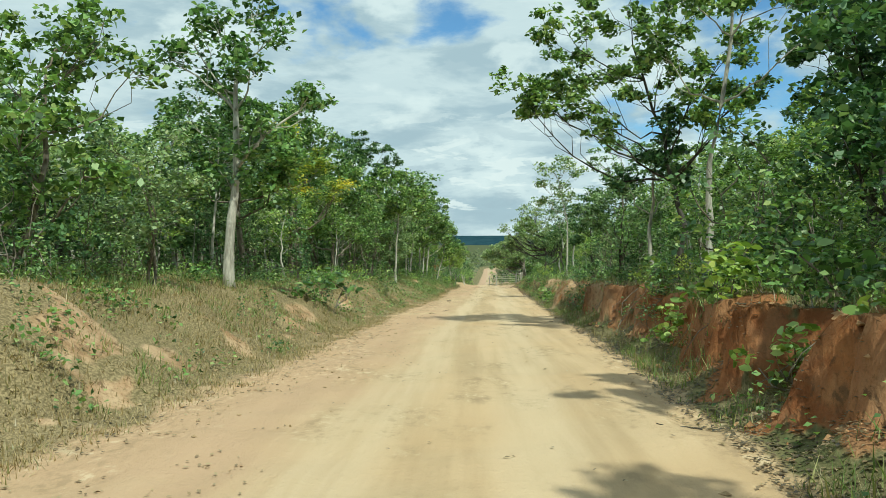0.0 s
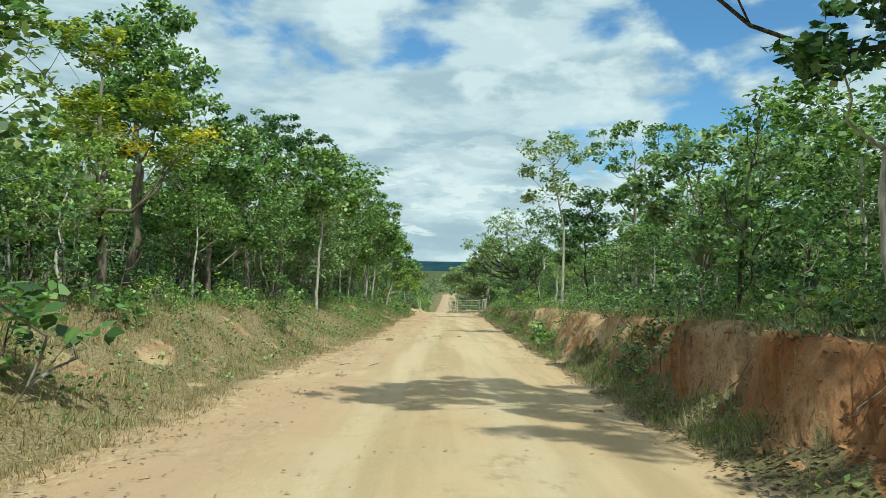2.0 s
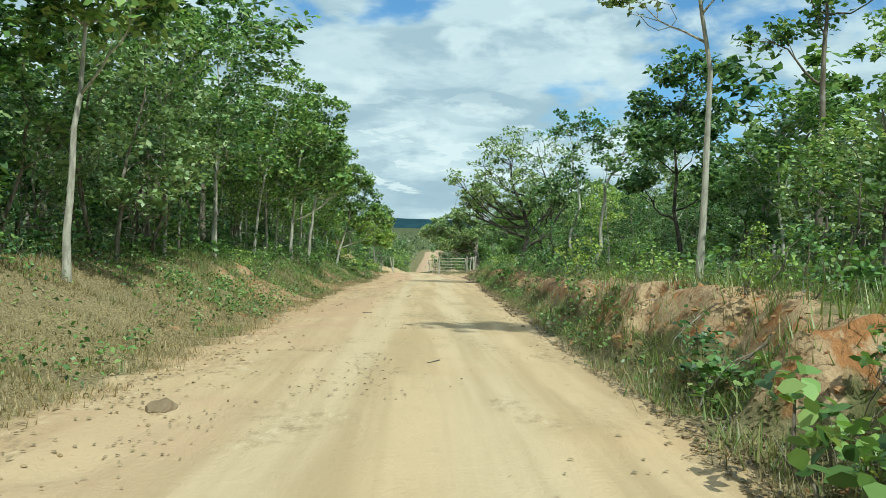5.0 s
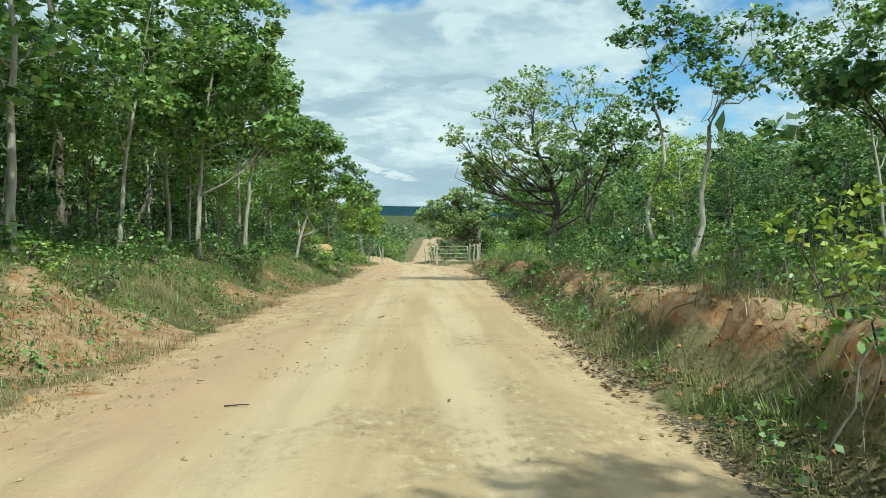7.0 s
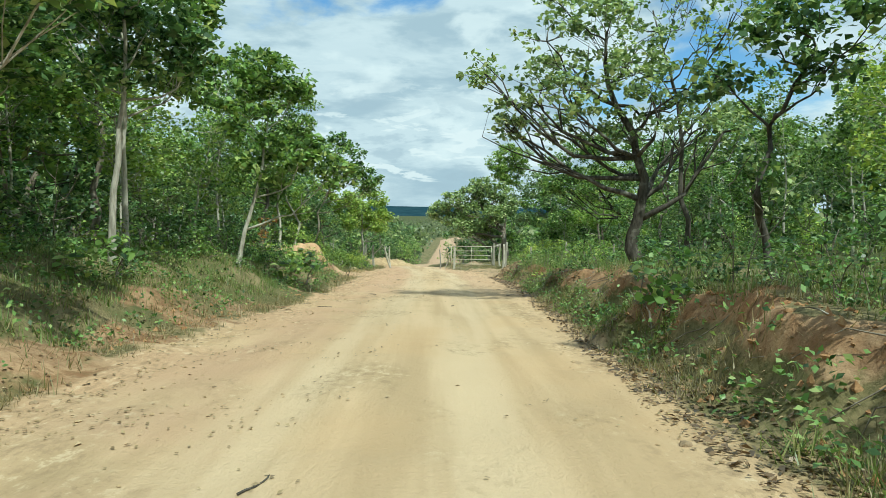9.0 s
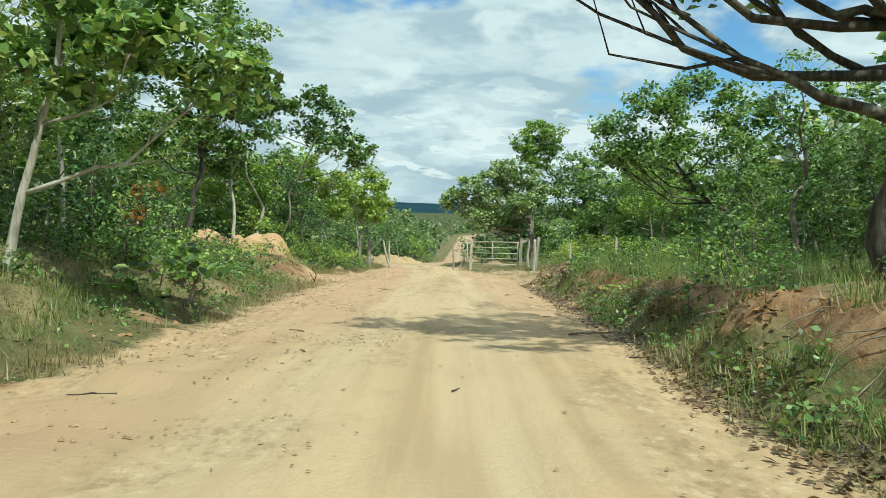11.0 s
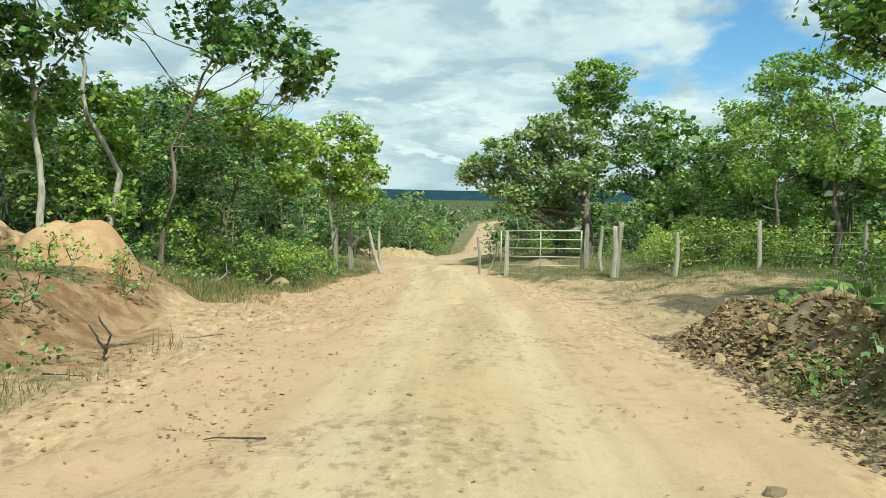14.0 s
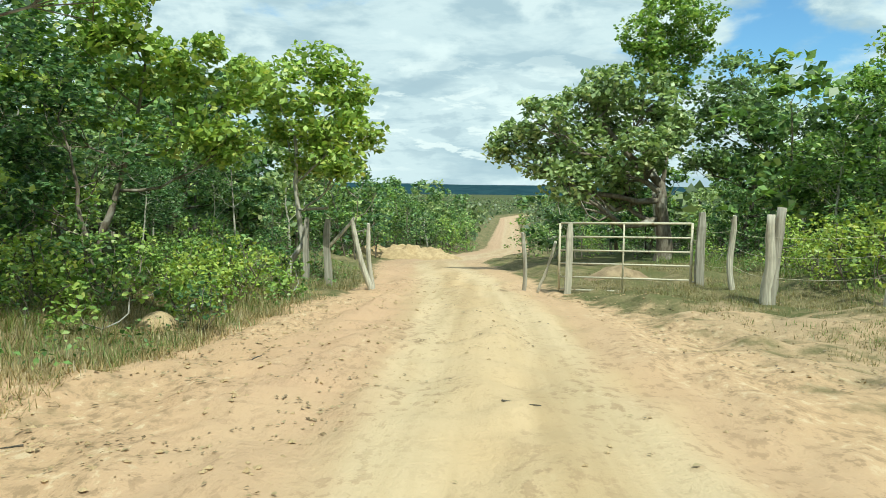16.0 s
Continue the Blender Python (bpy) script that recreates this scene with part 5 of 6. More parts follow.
for kind, x, y, size in (("shrub_b", -5.35, -7.0, 0.95), ("shrub_d", -5.5, -28.7, 1.35), ("young_b", -6.6, -27.4, 0.6), ("young_c", -7.2, -26.0, 0.7), ("young_b", -7.8, -28.2, 0.7),
                         ("young_c", -6.5, -24.6, 0.55), ("young_b", -6.9, -69.2, 0.55), ("shrub_d", -7.2, -81.7, 1.3), ("shrub_b", -7.4, -81.1, 1.1), ("shrub_b", 0.0, -78, 1.0), ("shrub_b", 0.1, -76.6, 1.1), ("shrub_b", 0.3, -76.1, 1.2), ("shrub_b", -0.1, -77.4, 0.9), ("young_b", 0.5, -77.0, 0.5), ("shrub_f", -5.9, -26.3, 0.7), ("shrub_f", -6.6, -26.9, 0.85), ("shrub_f", -6.5, -25.6, 0.65), ("young_b", -7.2, -27.3, 0.65), ("shrub_b", 0.1, -87, 0.9), ("shrub_b", 0.6, -72.6, 0.8), ("shrub_b", 0.5, -70.4, 0.7), ("shrub_a", 0.7, -68.8, 0.7), ("shrub_f", -0.3, -93.6, 0.9), ("shrub_f", -0.1, -91.2, 1.0), ("shrub_f", 0.0, -95.2, 1.1), ("shrub_f", -0.2, -88.4, 0.9), ("shrub_f", 0.2, -86.0, 0.9), ("shrub_f", 0.4, -84.2, 0.8), ("shrub_f", -0.1, -97.4, 1.0), ("shrub_f", 0.3, -89.6, 1.2),
                         ("shrub_d", -0.05, -67.2, 1.1), ("shrub_b", 0.4, -64.3, 0.9), ("young_c", -7.0, -2.2, 0.75), ("shrub_d", 0.35, -89.8, 1.2), ("shrub_d", 0.15, -93, 1.0), ("shrub_a", 0.5, -56.8, 1.0),
                         ("shrub_d", 1.3, -41, 1.1), ("shrub_a", 1.4, -47.3, 1.0), ("young_c", -8.4, -0.6, 0.7), ("shrub_a", -6.3, -3.0, 1.1), ("young_c", -6.9, -8.2, 0.5), ("young_c", -7.4, -6.4, 0.6), ("young_a", -6.9, -5.0, 0.5), ("young_c", -7.6, -3.6, 0.6), ("young_c", -8.3, -8.6, 0.65), ("shrub_a", -6.3, -14.6, 0.8), ("shrub_c", -7.0, -15.3, 0.8), ("shrub_e", -6.55, -14.3, 0.55), ("shrub_e", -7.4, -15.1, 0.5), ("shrub_b", 2.9, -17.9, 0.8), ("shrub_d", 2.75, -19.4, 1.0), ("shrub_b", 3.2, -18.7, 0.8), ("shrub_a", 2.7, -20.6, 0.7), ("shrub_d", 3.0, -17.2, 1.0), ("shrub_d", 1.75, -17.0, 0.45), ("shrub_b", 3.0, -16.8, 0.7), ("shrub_a", 2.7, -18.9, 0.8), ("shrub_d", 2.9, -16.0, 0.9), ("shrub_b", -8.3, -15.0, 0.9), ("shrub_a", -6.6, -17.2, 0.8)):
    plant(kind, x, y, size)
r = random.Random(58)
for k in range(24):
    y = -7.6 + 6.4 * (k + r.random()) / 24
    plant(("shrub_e", "shrub_f", "shrub_a", "shrub_e", "shrub_c")[k % 5], float(edges(y)[0]) - r.uniform(1.4, 3.2) - 1.2 * (y < -6.2), y, r.uniform(0.75, 1.15))
for kind, x, y, size in (("young_c", -8.3, -10.9, 1.1), ("young_a", -9.3, -10.6, 1.1), ("young_c", -7.7, -9.0, 0.9), ("young_c", -8.0, -7.6, 1.0), ("young_c", -9.0, -7.0, 1.2), ("young_a", -7.5, -5.9, 0.8), ("young_c", -8.2, -4.8, 1.0)):
    plant(kind, x, y, size)
scatter(SHRUBS, 1, -100.8, -58.8, 0.6, 1.3, 1.6, 7, 0.7, 11)
scatter(SHRUBS, 1, -96.8, -58.8, 1.2, 1.8, 0.9, 22, 0.65, 41)
scatter(["shrub_a", "shrub_c", "shrub_a", "shrub_b"], 1, -58.8, -20, 0.8, 1.6, 0.7, 16, 0.6, 25)
scatter(SHRUBS + ["shrub_c", "shrub_a"], -1, -26, 10, 2.0, 5.5, 0.6, 42, 1.15, 12, lambda x, y: (-9.5 < x and -19.5 < y < -11.5) or (x + 7.3) ** 2 + (y + 13.7) ** 2 < 3.2 or (x + 10.2) ** 2 + (y + 12.5) ** 2 < 2.5)
scatter(SHRUBS + ["shrub_c"], 1, -14, 8, 7.0, 12, 0.8, 22, 1.2, 13)
scatter(["young_c", "shrub_c", "young_a", "shrub_a"], 1, -2.5, 7, 5.2, 13, 0.8, 34, 0.8, 31, lambda x, y: y < 0.4 * (4 - x))

r = random.Random(77)
for k in range(30):
    plant("shrub_e", 4.2 + 9.5 * (k + r.random()) / 30, r.uniform(-3.6, 1.5), r.uniform(0.95, 1.7))



def withered_sapling(x, y):
    """A young tree whose leaves have dried to orange brown."""
    shape = grow(61, random_lobes(61, 1.5, 0.45, 0.3, 5, 0.2), trunk=0.022, leaves=150, leaf=0.12, clump=0.15, per_lobe=6, bark=BARK, green=LEAF_WITHERED, sides=(5, 3, 3))
    ob = tree_thing("sapling", shape, "young tree with withered orange-brown leaves", "sapling", "undergrowth saplings")
    ob.matrix_basis = pose(x, y, height(x, y) - 0.03)


withered_sapling(-6.8, -26.0)

# ---------------------------------------------------------------- far woods


def far_woods():
    rng = np.random.default_rng(8)
    n = 34000
    y = 70 + 1200 * rng.random(n) ** 2.2
    lo, hi = edges(y)
    x = (lo + hi) / 2 + rng.normal(size=n) * (30 + 0.22 * y)
    keep = (x < lo - 2.2) | (x > hi + 2.2)
    x, y = x[keep], y[keep]
    z = ground(x, y)[0] + rng.uniform(0.3, 5.4, len(x)) * (0.75 + 0.3 * wobble(x, y, 14, 2))
    me1 = leaf_quads(rng, np.stack([x, y, z], 1), 1.1, 0.3, 0.7)
    # trees too far back to pick apart: crowns of leaves over thin trunks
    trees, each = 1600, 20
    side = rng.choice([-1, 1], trees)
    ty, tx = rng.uniform(-146.8, 110, trees), -2 + side * (17 + 58 * rng.random(trees) ** 1.8)
    tz = ground(tx, ty)[0]
    tall = rng.uniform(2.6, 5.4, trees) * (0.85 + 0.25 * wobble(tx, ty, 9, 5))
    ball = rng.normal(size=(trees, each, 3)) * np.array([0.95, 0.95, 0.85])
    c = np.stack([tx, ty, tz + tall], 1)[:, None] + ball
    c[:, :, 2] = np.maximum(c[:, :, 2], tz[:, None] + 0.3)
    me2 = leaf_quads(rng, c.reshape(-1, 3), 1.3, 0.3, 0.75)
    k = np.array([0, 2.1, 4.2])
    ring = np.stack([np.cos(k), np.sin(k), 0 * k], 1) * 0.09
    low = np.stack([tx, ty, tz - 0.2], 1)[:, None] + ring
    top = np.stack([tx, ty, tz + tall], 1)[:, None] + ring * 0.4
    walls = np.stack([np.stack([low[:, a], low[:, b], top[:, b], top[:, a]], 1) for a, b in ((0, 1), (1, 2), (2, 0))], 1)
    stems = quad_mesh("far_trunks", walls.reshape(-1, 3))
    stems.materials.append(BARK)
    tagged(new("far_trunks", stems), "thin grey-brown trunks of the woodland behind", "trunks", kind="stuff")
    n = 9000
    y = rng.uniform(-146.8, -109.8, n)
    x = -3 + rng.choice([-1, 1], n) * rng.uniform(4.5, 30, n)
    z = ground(x, y)[0] + rng.uniform(0.2, 6.5, n)
    me3 = leaf_quads(rng, np.stack([x, y, z], 1), 0.8, 0.3, 0.7)
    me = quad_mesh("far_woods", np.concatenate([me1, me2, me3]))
    me.materials.append(LEAF_HAZED)
    tagged(new("far_woods", me), "dense scrub woodland stretching into the distance, greyed by painted haze", "woodland", kind="stuff")


far_woods()

# ---------------------------------------------------------------- grass and litter


def tufts(name, mat, label, seed, spots, blades, tall, wide):
    """Grass: blades fanning from tufts at the spots (x, y, size)."""
    rng = np.random.default_rng(seed)
    x, y, s = (np.repeat(v, blades) for v in spots)
    n = len(x)
    bx, by = x + rng.normal(size=n) * 0.09, y + rng.normal(size=n) * 0.09
    z = ground(bx, by)[0] - 0.02
    a, lean = rng.uniform(0, 6.28, n), rng.uniform(0.15, 1.15, n)
    h = tall * s * rng.uniform(0.45, 1.2, n)
    tip = np.stack([bx + np.cos(a) * lean * h, by + np.sin(a) * lean * h, z + h * np.sqrt(np.maximum(1 - 0.6 * lean ** 2, 0.15))], 1)
    base = np.stack([bx, by, z], 1)
    side = np.stack([-np.sin(a), np.cos(a), 0 * a], 1) * wide * rng.uniform(0.6, 1.4, n)[:, None]
    me = quad_mesh(name, np.stack([base - side, base + side, tip], 1), 3)
    me.materials.append(mat)
    return tagged(new(name, me), label, "grass", kind="stuff")


def verge(seed, n, side, y0, y1, d0, d1, grain, cut, skip=None):
    rng = np.random.default_rng(seed)
    y, d = rng.uniform(y0, y1, n), rng.uniform(d0, d1, n)
    lo, hi = edges(y)
    x = lo - d if side < 0 else hi + d
    keep = wobble(x, y, grain, seed) + 0.5 * wobble(x, y, grain / 3, seed + 1) > cut
    if skip is not None:
        keep &= ~skip(x, y)
    if side < 0 and d1 > 1.9:
        keep &= (ground(x, y)[2] < 0.35) | (rng.random(n) < 0.45)
    return np.stack([x, y, rng.uniform(0.6, 1.3, n)])[:, keep]


def open_ground(x, y):
    lo, hi = edges(y)
    heap = ((x + 7.3) ** 2 + (y + 13.7) ** 2 < 1.6) | ((x + 10.2) ** 2 + (y + 12.5) ** 2 < 1.6)
    for bx, by, r in BARE[-6:]:
        heap = heap | (np.hypot(x - bx, (y - by) / 1.4) < 0.9 * r)
    return heap | ((y > -17) & (y < -5.5) & (x > hi) & (x < 8)) | ((y > -17) & (y < 2) & (x < lo) & (x > lo - np.interp(y, [-13, -9], [2.0, 0.5])))


tufts("dry_grass", GRASS_DRY, "straw-coloured dry grass covering the road banks", 1, np.concatenate([
    verge(29, 2600, -1, -104.8, -50.8, 0.8, 4.3, 1.0, -0.1) * np.array([[1], [1], [0.8]]), verge(25, 1300, -1, -54.8, -20, 0.35, 2.0, 2.2, -0.2), verge(22, 1500, 1, -106.8, -20, 1.15, 1.9, 1.4, -0.3), verge(27, 500, 1, -106.8, -58.8, 0.15, 0.6, 1.0, -0.3), verge(26, 1100, 1, -58.8, -30, 0.15, 0.85, 1.2, -0.4) * np.array([[1], [1], [0.8]]), verge(23, 3800, 1, -7, 6, 1.2, 10, 2.5, -0.3, open_ground) * np.array([[1], [1], [0.6]]),
    verge(93, 3600, 1, -9.0, -0.5, 1.4, 9.5, 1.0, -0.1) * np.array([[1], [1], [0.45]]), verge(97, 700, 1, -82, -60, 0.1, 0.9, 0.9, -0.2) * np.array([[1], [1], [0.7]]), verge(24, 2600, -1, -20, 8, 0.4, 4.0, 2.0, -0.4, open_ground)], 1), 11, 0.22, 0.0055)
tufts("bank_grass", GRASS_BANK, "short matted straw-coloured grass on the road bank", 4, np.concatenate([verge(21, 27000, -1, -104.8, -50.8, 0.25, 4.4, 0.8, -0.5), verge(94, 4200, -1, -12.0, -1.5, 0.75, 2.9, 1.0, -0.6) * np.array([[1], [1], [1.3]])], 1), 7, 0.095, 0.007)
tufts("green_grass", GRASS_GREEN, "green grass growing thick along the forest edge", 2, np.concatenate([
    verge(31, 2600, -1, -104.8, -50.8, 2.6, 7.0, 2.5, -0.3), verge(39, 1800, -1, -104.8, -54.8, 0.6, 3.6, 1.5, 0.1) * np.array([[1], [1], [0.6]]), verge(37, 4600, -1, -54.8, -20, 1.2, 6.5, 2.5, -0.5) * np.array([[1], [1], [0.75]]), verge(32, 7000, 1, -106.8, -18, 1.25, 7.5, 2.5, -0.45), verge(33, 800, 1, -104.8, -54.8, 0.2, 1.0, 1.3, 0.0) * np.array([[1], [1], [0.7]]), verge(38, 700, 1, -60.8, -19, 0.35, 0.85, 1.2, 0.0) * np.array([[1], [1], [0.7]]), verge(28, 700, 1, -31, -18, 0.4, 1.6, 1.2, -0.1) * np.array([[1], [1], [0.45]]),
    verge(34, 4200, -1, -26, 10, 1.0, 6.5, 2.2, -0.4, open_ground) * np.array([[1], [1], [0.62]]), verge(35, 2200, 1, -12, 10, 5.0, 13, 3, -0.4, open_ground), verge(95, 1300, 1, -7.6, -0.5, 2.0, 9.5, 1.3, 0.0) * np.array([[1], [1], [0.4]]), verge(96, 300, -1, -11.6, -1.5, 0.9, 2.9, 1.2, 0.0) * np.array([[1], [1], [0.5]]), verge(98, 600, 1, -82, -60, 0.15, 0.9, 0.9, 0.0) * np.array([[1], [1], [0.6]]), verge(36, 1300, 1, -26, -16.5, 0.8, 5, 3, -0.5), verge(40, 1300, 1, -22, -16.0, 1.35, 3.6, 3, -0.9) * np.array([[1], [1], [1.7]])], 1), 11, 0.32, 0.007)


def litter(name, mat, label, seed, spots, size, flat=0.95):
    rng = np.random.default_rng(seed)
    x, y, s = spots
    z = ground(x, y)[0] + 0.012
    q = leaf_quads(rng, np.stack([x, y, z], 1), size, flat, 0.55)
    q[:, :, 2] = np.maximum(q[:, :, 2], z[:, None] - 0.004)
    me = quad_mesh(name, q)
    me.materials.append(mat)
    tagged(new(name, me), label, "litter", kind="stuff")


litter("fallen_leaves", LITTER, "brown fallen leaves and bark scraps along the road edges", 3, np.concatenate([
    verge(41, 6500, -1, -104.8, -4, -0.35, 1.6, 1.3, -0.15), verge(42, 5000, 1, -104.8, -16, -0.2, 0.7, 1.3, -0.15), verge(40, 1500, 1, -104.8, -16, 1.3, 2.2, 1.3, -0.15), verge(43, 300, 1, -104.8, -4, -3.5, -0.3, 1.0, 0.35), verge(44, 3800, 1, -16, 0, 0, 7, 1.2, 0.0), verge(45, 3500, 1, -60.8, -16, -0.1, 0.9, 1.0, -0.4), verge(49, 3600, 1, -82, -62, -0.05, 0.6, 0.8, -0.4)], 1), 0.052)

litter("leaf_mould", LEAF_MOULD, "dark mouldering leaves heaped at the foot of the bank", 7, np.concatenate([
    verge(46, 15000, 1, -104.8, -54.8, 0.0, 0.85, 0.9, -0.5), verge(47, 6000, 1, -58.8, -15, 0.0, 0.6, 0.9, -0.35), verge(50, 4500, 1, -31, -15, 0.0, 1.1, 0.8, -0.4), verge(48, 1500, -1, -104.8, -20, 0.1, 0.7, 0.9, 0.1)], 1), 0.05)

litter("leaf_mould", LEAF_MOULD, "large curled brown leaves drifted along the foot of the bank", 17, np.concatenate([
    verge(91, 4600, 1, -54, -16.5, -0.12, 0.75, 0.7, -0.5), verge(92, 3000, 1, -34, -17, 0.1, 1.0, 0.6, -0.6)], 1), 0.075, 0.6)

litter("earth_chips", LITTER, "chips of dry earth and bark strewn over the road", 9, np.concatenate([
    verge(81, 9000, -1, -64.8, -3, -2.4, 0.5, 0.9, 0.4), verge(82, 6000, 1, -22, 3, -5.0, 5.0, 0.9, 0.45), verge(83, 3000, 1, -100.8, -22, -5, 0, 0.7, 0.45), verge(84, 2500, -1, -102.8, -64.8, -1.2, 0.4, 0.8, 0.2)], 1), 0.042, 0.8)


def weeds():
    """Small broad-leaved weeds scattered through the grass."""
    rng = np.random.default_rng(15)
    x, y, s = np.concatenate([verge(61, 1500, -1, -104.8, -54.8, 0.7, 5.0, 1.2, -0.1), verge(67, 400, -1, -54.8, -18, 0.6, 5.0, 2, -0.2), verge(62, 900, 1, -104.8, -18, 0.3, 5.0, 2, -0.2), verge(65, 200, 1, -60.8, -18, 0.25, 0.9, 2, -0.1), verge(66, 1500, -1, -56.8, -18, 0.8, 4.0, 2, -0.4), verge(63, 350, -1, -18, 8, 1.0, 5, 2, -0.2, open_ground), verge(64, 300, 1, -12, 6, 5, 12, 2, -0.2)], 1)
    k = 13
    c = np.repeat(np.stack([x, y, ground(x, y)[0]], 1), k, 0) + rng.normal(size=(len(x) * k, 3)) * np.array([0.1, 0.1, 0.0])
    c[:, 2] += rng.uniform(0.02, 0.3, len(c)) * np.repeat(s, k)
    me = quad_mesh("low_weeds", leaf_quads(rng, c, 0.07, 0.5, 0.62))
    me.materials.append(LEAF)
    tagged(new("low_weeds", me), "small green broad-leaved weeds among the verge grass", "weeds", kind="stuff")


weeds()


def bank_rubble():
    """Lumps of clay on the cut bank and its foot, and thin roots hanging from its lip."""
    rng = np.random.default_rng(16)
    x, y, s = np.concatenate([verge(71, 3000, 1, -104.8, -21, 0.3, 1.35, 1.4, -0.3), verge(72, 700, -1, -56.8, -20, 0.4, 1.4, 1.4, 0.1)], 1)
    z = ground(x, y)[0]
    r = 0.012 + 0.045 * rng.random(len(x)) ** 2.2
    octa = np.array([(1, 0, 0), (0, 1, 0), (-1, 0, 0), (0, -1, 0), (0, 0, 0.8), (0, 0, -0.6)], float)
    tri = np.array([(0, 1, 4), (1, 2, 4), (2, 3, 4), (3, 0, 4), (1, 0, 5), (2, 1, 5), (3, 2, 5), (0, 3, 5)])
    v = octa[None] * rng.uniform(0.5, 1.5, (len(x), 6, 1)) * r[:, None, None] + rng.normal(size=(len(x), 6, 3)) * r[:, None, None] * 0.2 + np.stack([x, y, z], 1)[:, None]
    me = quad_mesh("rubble", v[:, tri].reshape(-1, 3), 3)
    me.materials.append(RUBBLE)
    tagged(new("clay_rubble", me), "crumbled lumps of orange clay on the cut bank", "rubble", kind="stuff")
    t = Tubes()
    for k in range(150):
        y = rng.uniform(-102.8, -22)
        hi = float(edges(y)[1])
        x0 = hi + rng.uniform(1.1, 1.5)
        a = (x0, y, height(x0, y) - 0.02)
        x1, y1 = hi + rng.uniform(0.55, 0.95), y + rng.uniform(-0.35, 0.35)
        b = (x1, y1, max(height(x1, y1) + rng.uniform(0.0, 0.25), a[2] - 0.9))
        t.add([tuple(p) for p in bent_line(rng, a, b, 4, 0.16)], [0.009, 0.008, 0.006, 0.005, 0.003], 4, False)
    me = t.mesh("roots")
    me.materials.append(BARK)
    tagged(new("hanging_roots", me), "thin brown roots hanging from the cut bank", "roots", kind="stuff")


bank_rubble()


def clods():
    """Small lumps of earth pushed to the road's edges."""
    rng = np.random.default_rng(5)
    sp = np.concatenate([verge(51, 2600, -1, -104.8, 2, -0.7, 0.9, 1.2, 0.0), verge(52, 1700, 1, -104.8, -16, -0.4, 0.8, 1.2, 0.0), verge(53, 600, -1, -22, -2, -1.8, 1.5, 1, 0.0), verge(54, 120, 1, -104.8, -4, -4, -0.4, 1.2, 0.2), verge(55, 2500, 1, -18, 0, 0, 6, 1.0, 0.0), verge(56, 800, 1, -22, 4, -5.0, 0, 0.7, 0.35), verge(57, 900, -1, -56.8, -20, -1.8, 0.0, 1.0, 0.2), verge(58, 3000, -1, -24, 0, -1.5, 1.2, 0.7, 0.1)], 1)
    x, y, s = sp
    z = ground(x, y)[0]
    r = 0.006 + 0.022 * rng.random(len(x)) ** 3
    octa = np.array([(1, 0, 0), (0, 1, 0), (-1, 0, 0), (0, -1, 0), (0, 0, 0.8), (0, 0, -0.6)], float)
    tri = np.array([(0, 1, 4), (1, 2, 4), (2, 3, 4), (3, 0, 4), (1, 0, 5), (2, 1, 5), (3, 2, 5), (0, 3, 5)])
    turn = rng.uniform(0, 6.28, len(x))
    c, si = np.cos(turn)[:, None], np.sin(turn)[:, None]
    v = octa[None] * rng.uniform(0.6, 1.4, (len(x), 6, 1)) * r[:, None, None] * np.array([1.4, 1, 0.8])
    v = np.stack([v[:, :, 0] * c - v[:, :, 1] * si + x[:, None], v[:, :, 0] * si + v[:, :, 1] * c + y[:, None], v[:, :, 2] + z[:, None] + r[:, None] * 0.3], -1)
    me = quad_mesh("clods", v[:, tri].reshape(-1, 3), 3)
    me.materials.append(CLOD)
    tagged(new("earth_clods", me), "scattered clods and pebbles of tan earth", "clods", kind="stuff")


clods()

# ---------------------------------------------------------------- gate, posts and heaps


def tube_part(name, points, radius, mat, parent, label="", sides=8, taper=1.0, crook=0.0, seed=1):
    """A round bar or pole along points given in the parent's space."""
    rng = np.random.default_rng(seed)
    pts = []
    for a, b in zip(points, points[1:]):
        pts += [tuple(p) for p in bent_line(rng, a, b, 5 if crook else 1, crook)][bool(pts):]
    t = Tubes()
    n = len(pts) - 1
    t.add(pts, [radius * (1 + (taper - 1) * i / n) * (1 + 0.12 * (rng.random() - 0.5) * (crook > 0)) for i in range(n + 1)], sides)
    return part(name, t.mesh(name), mat, parent, label)


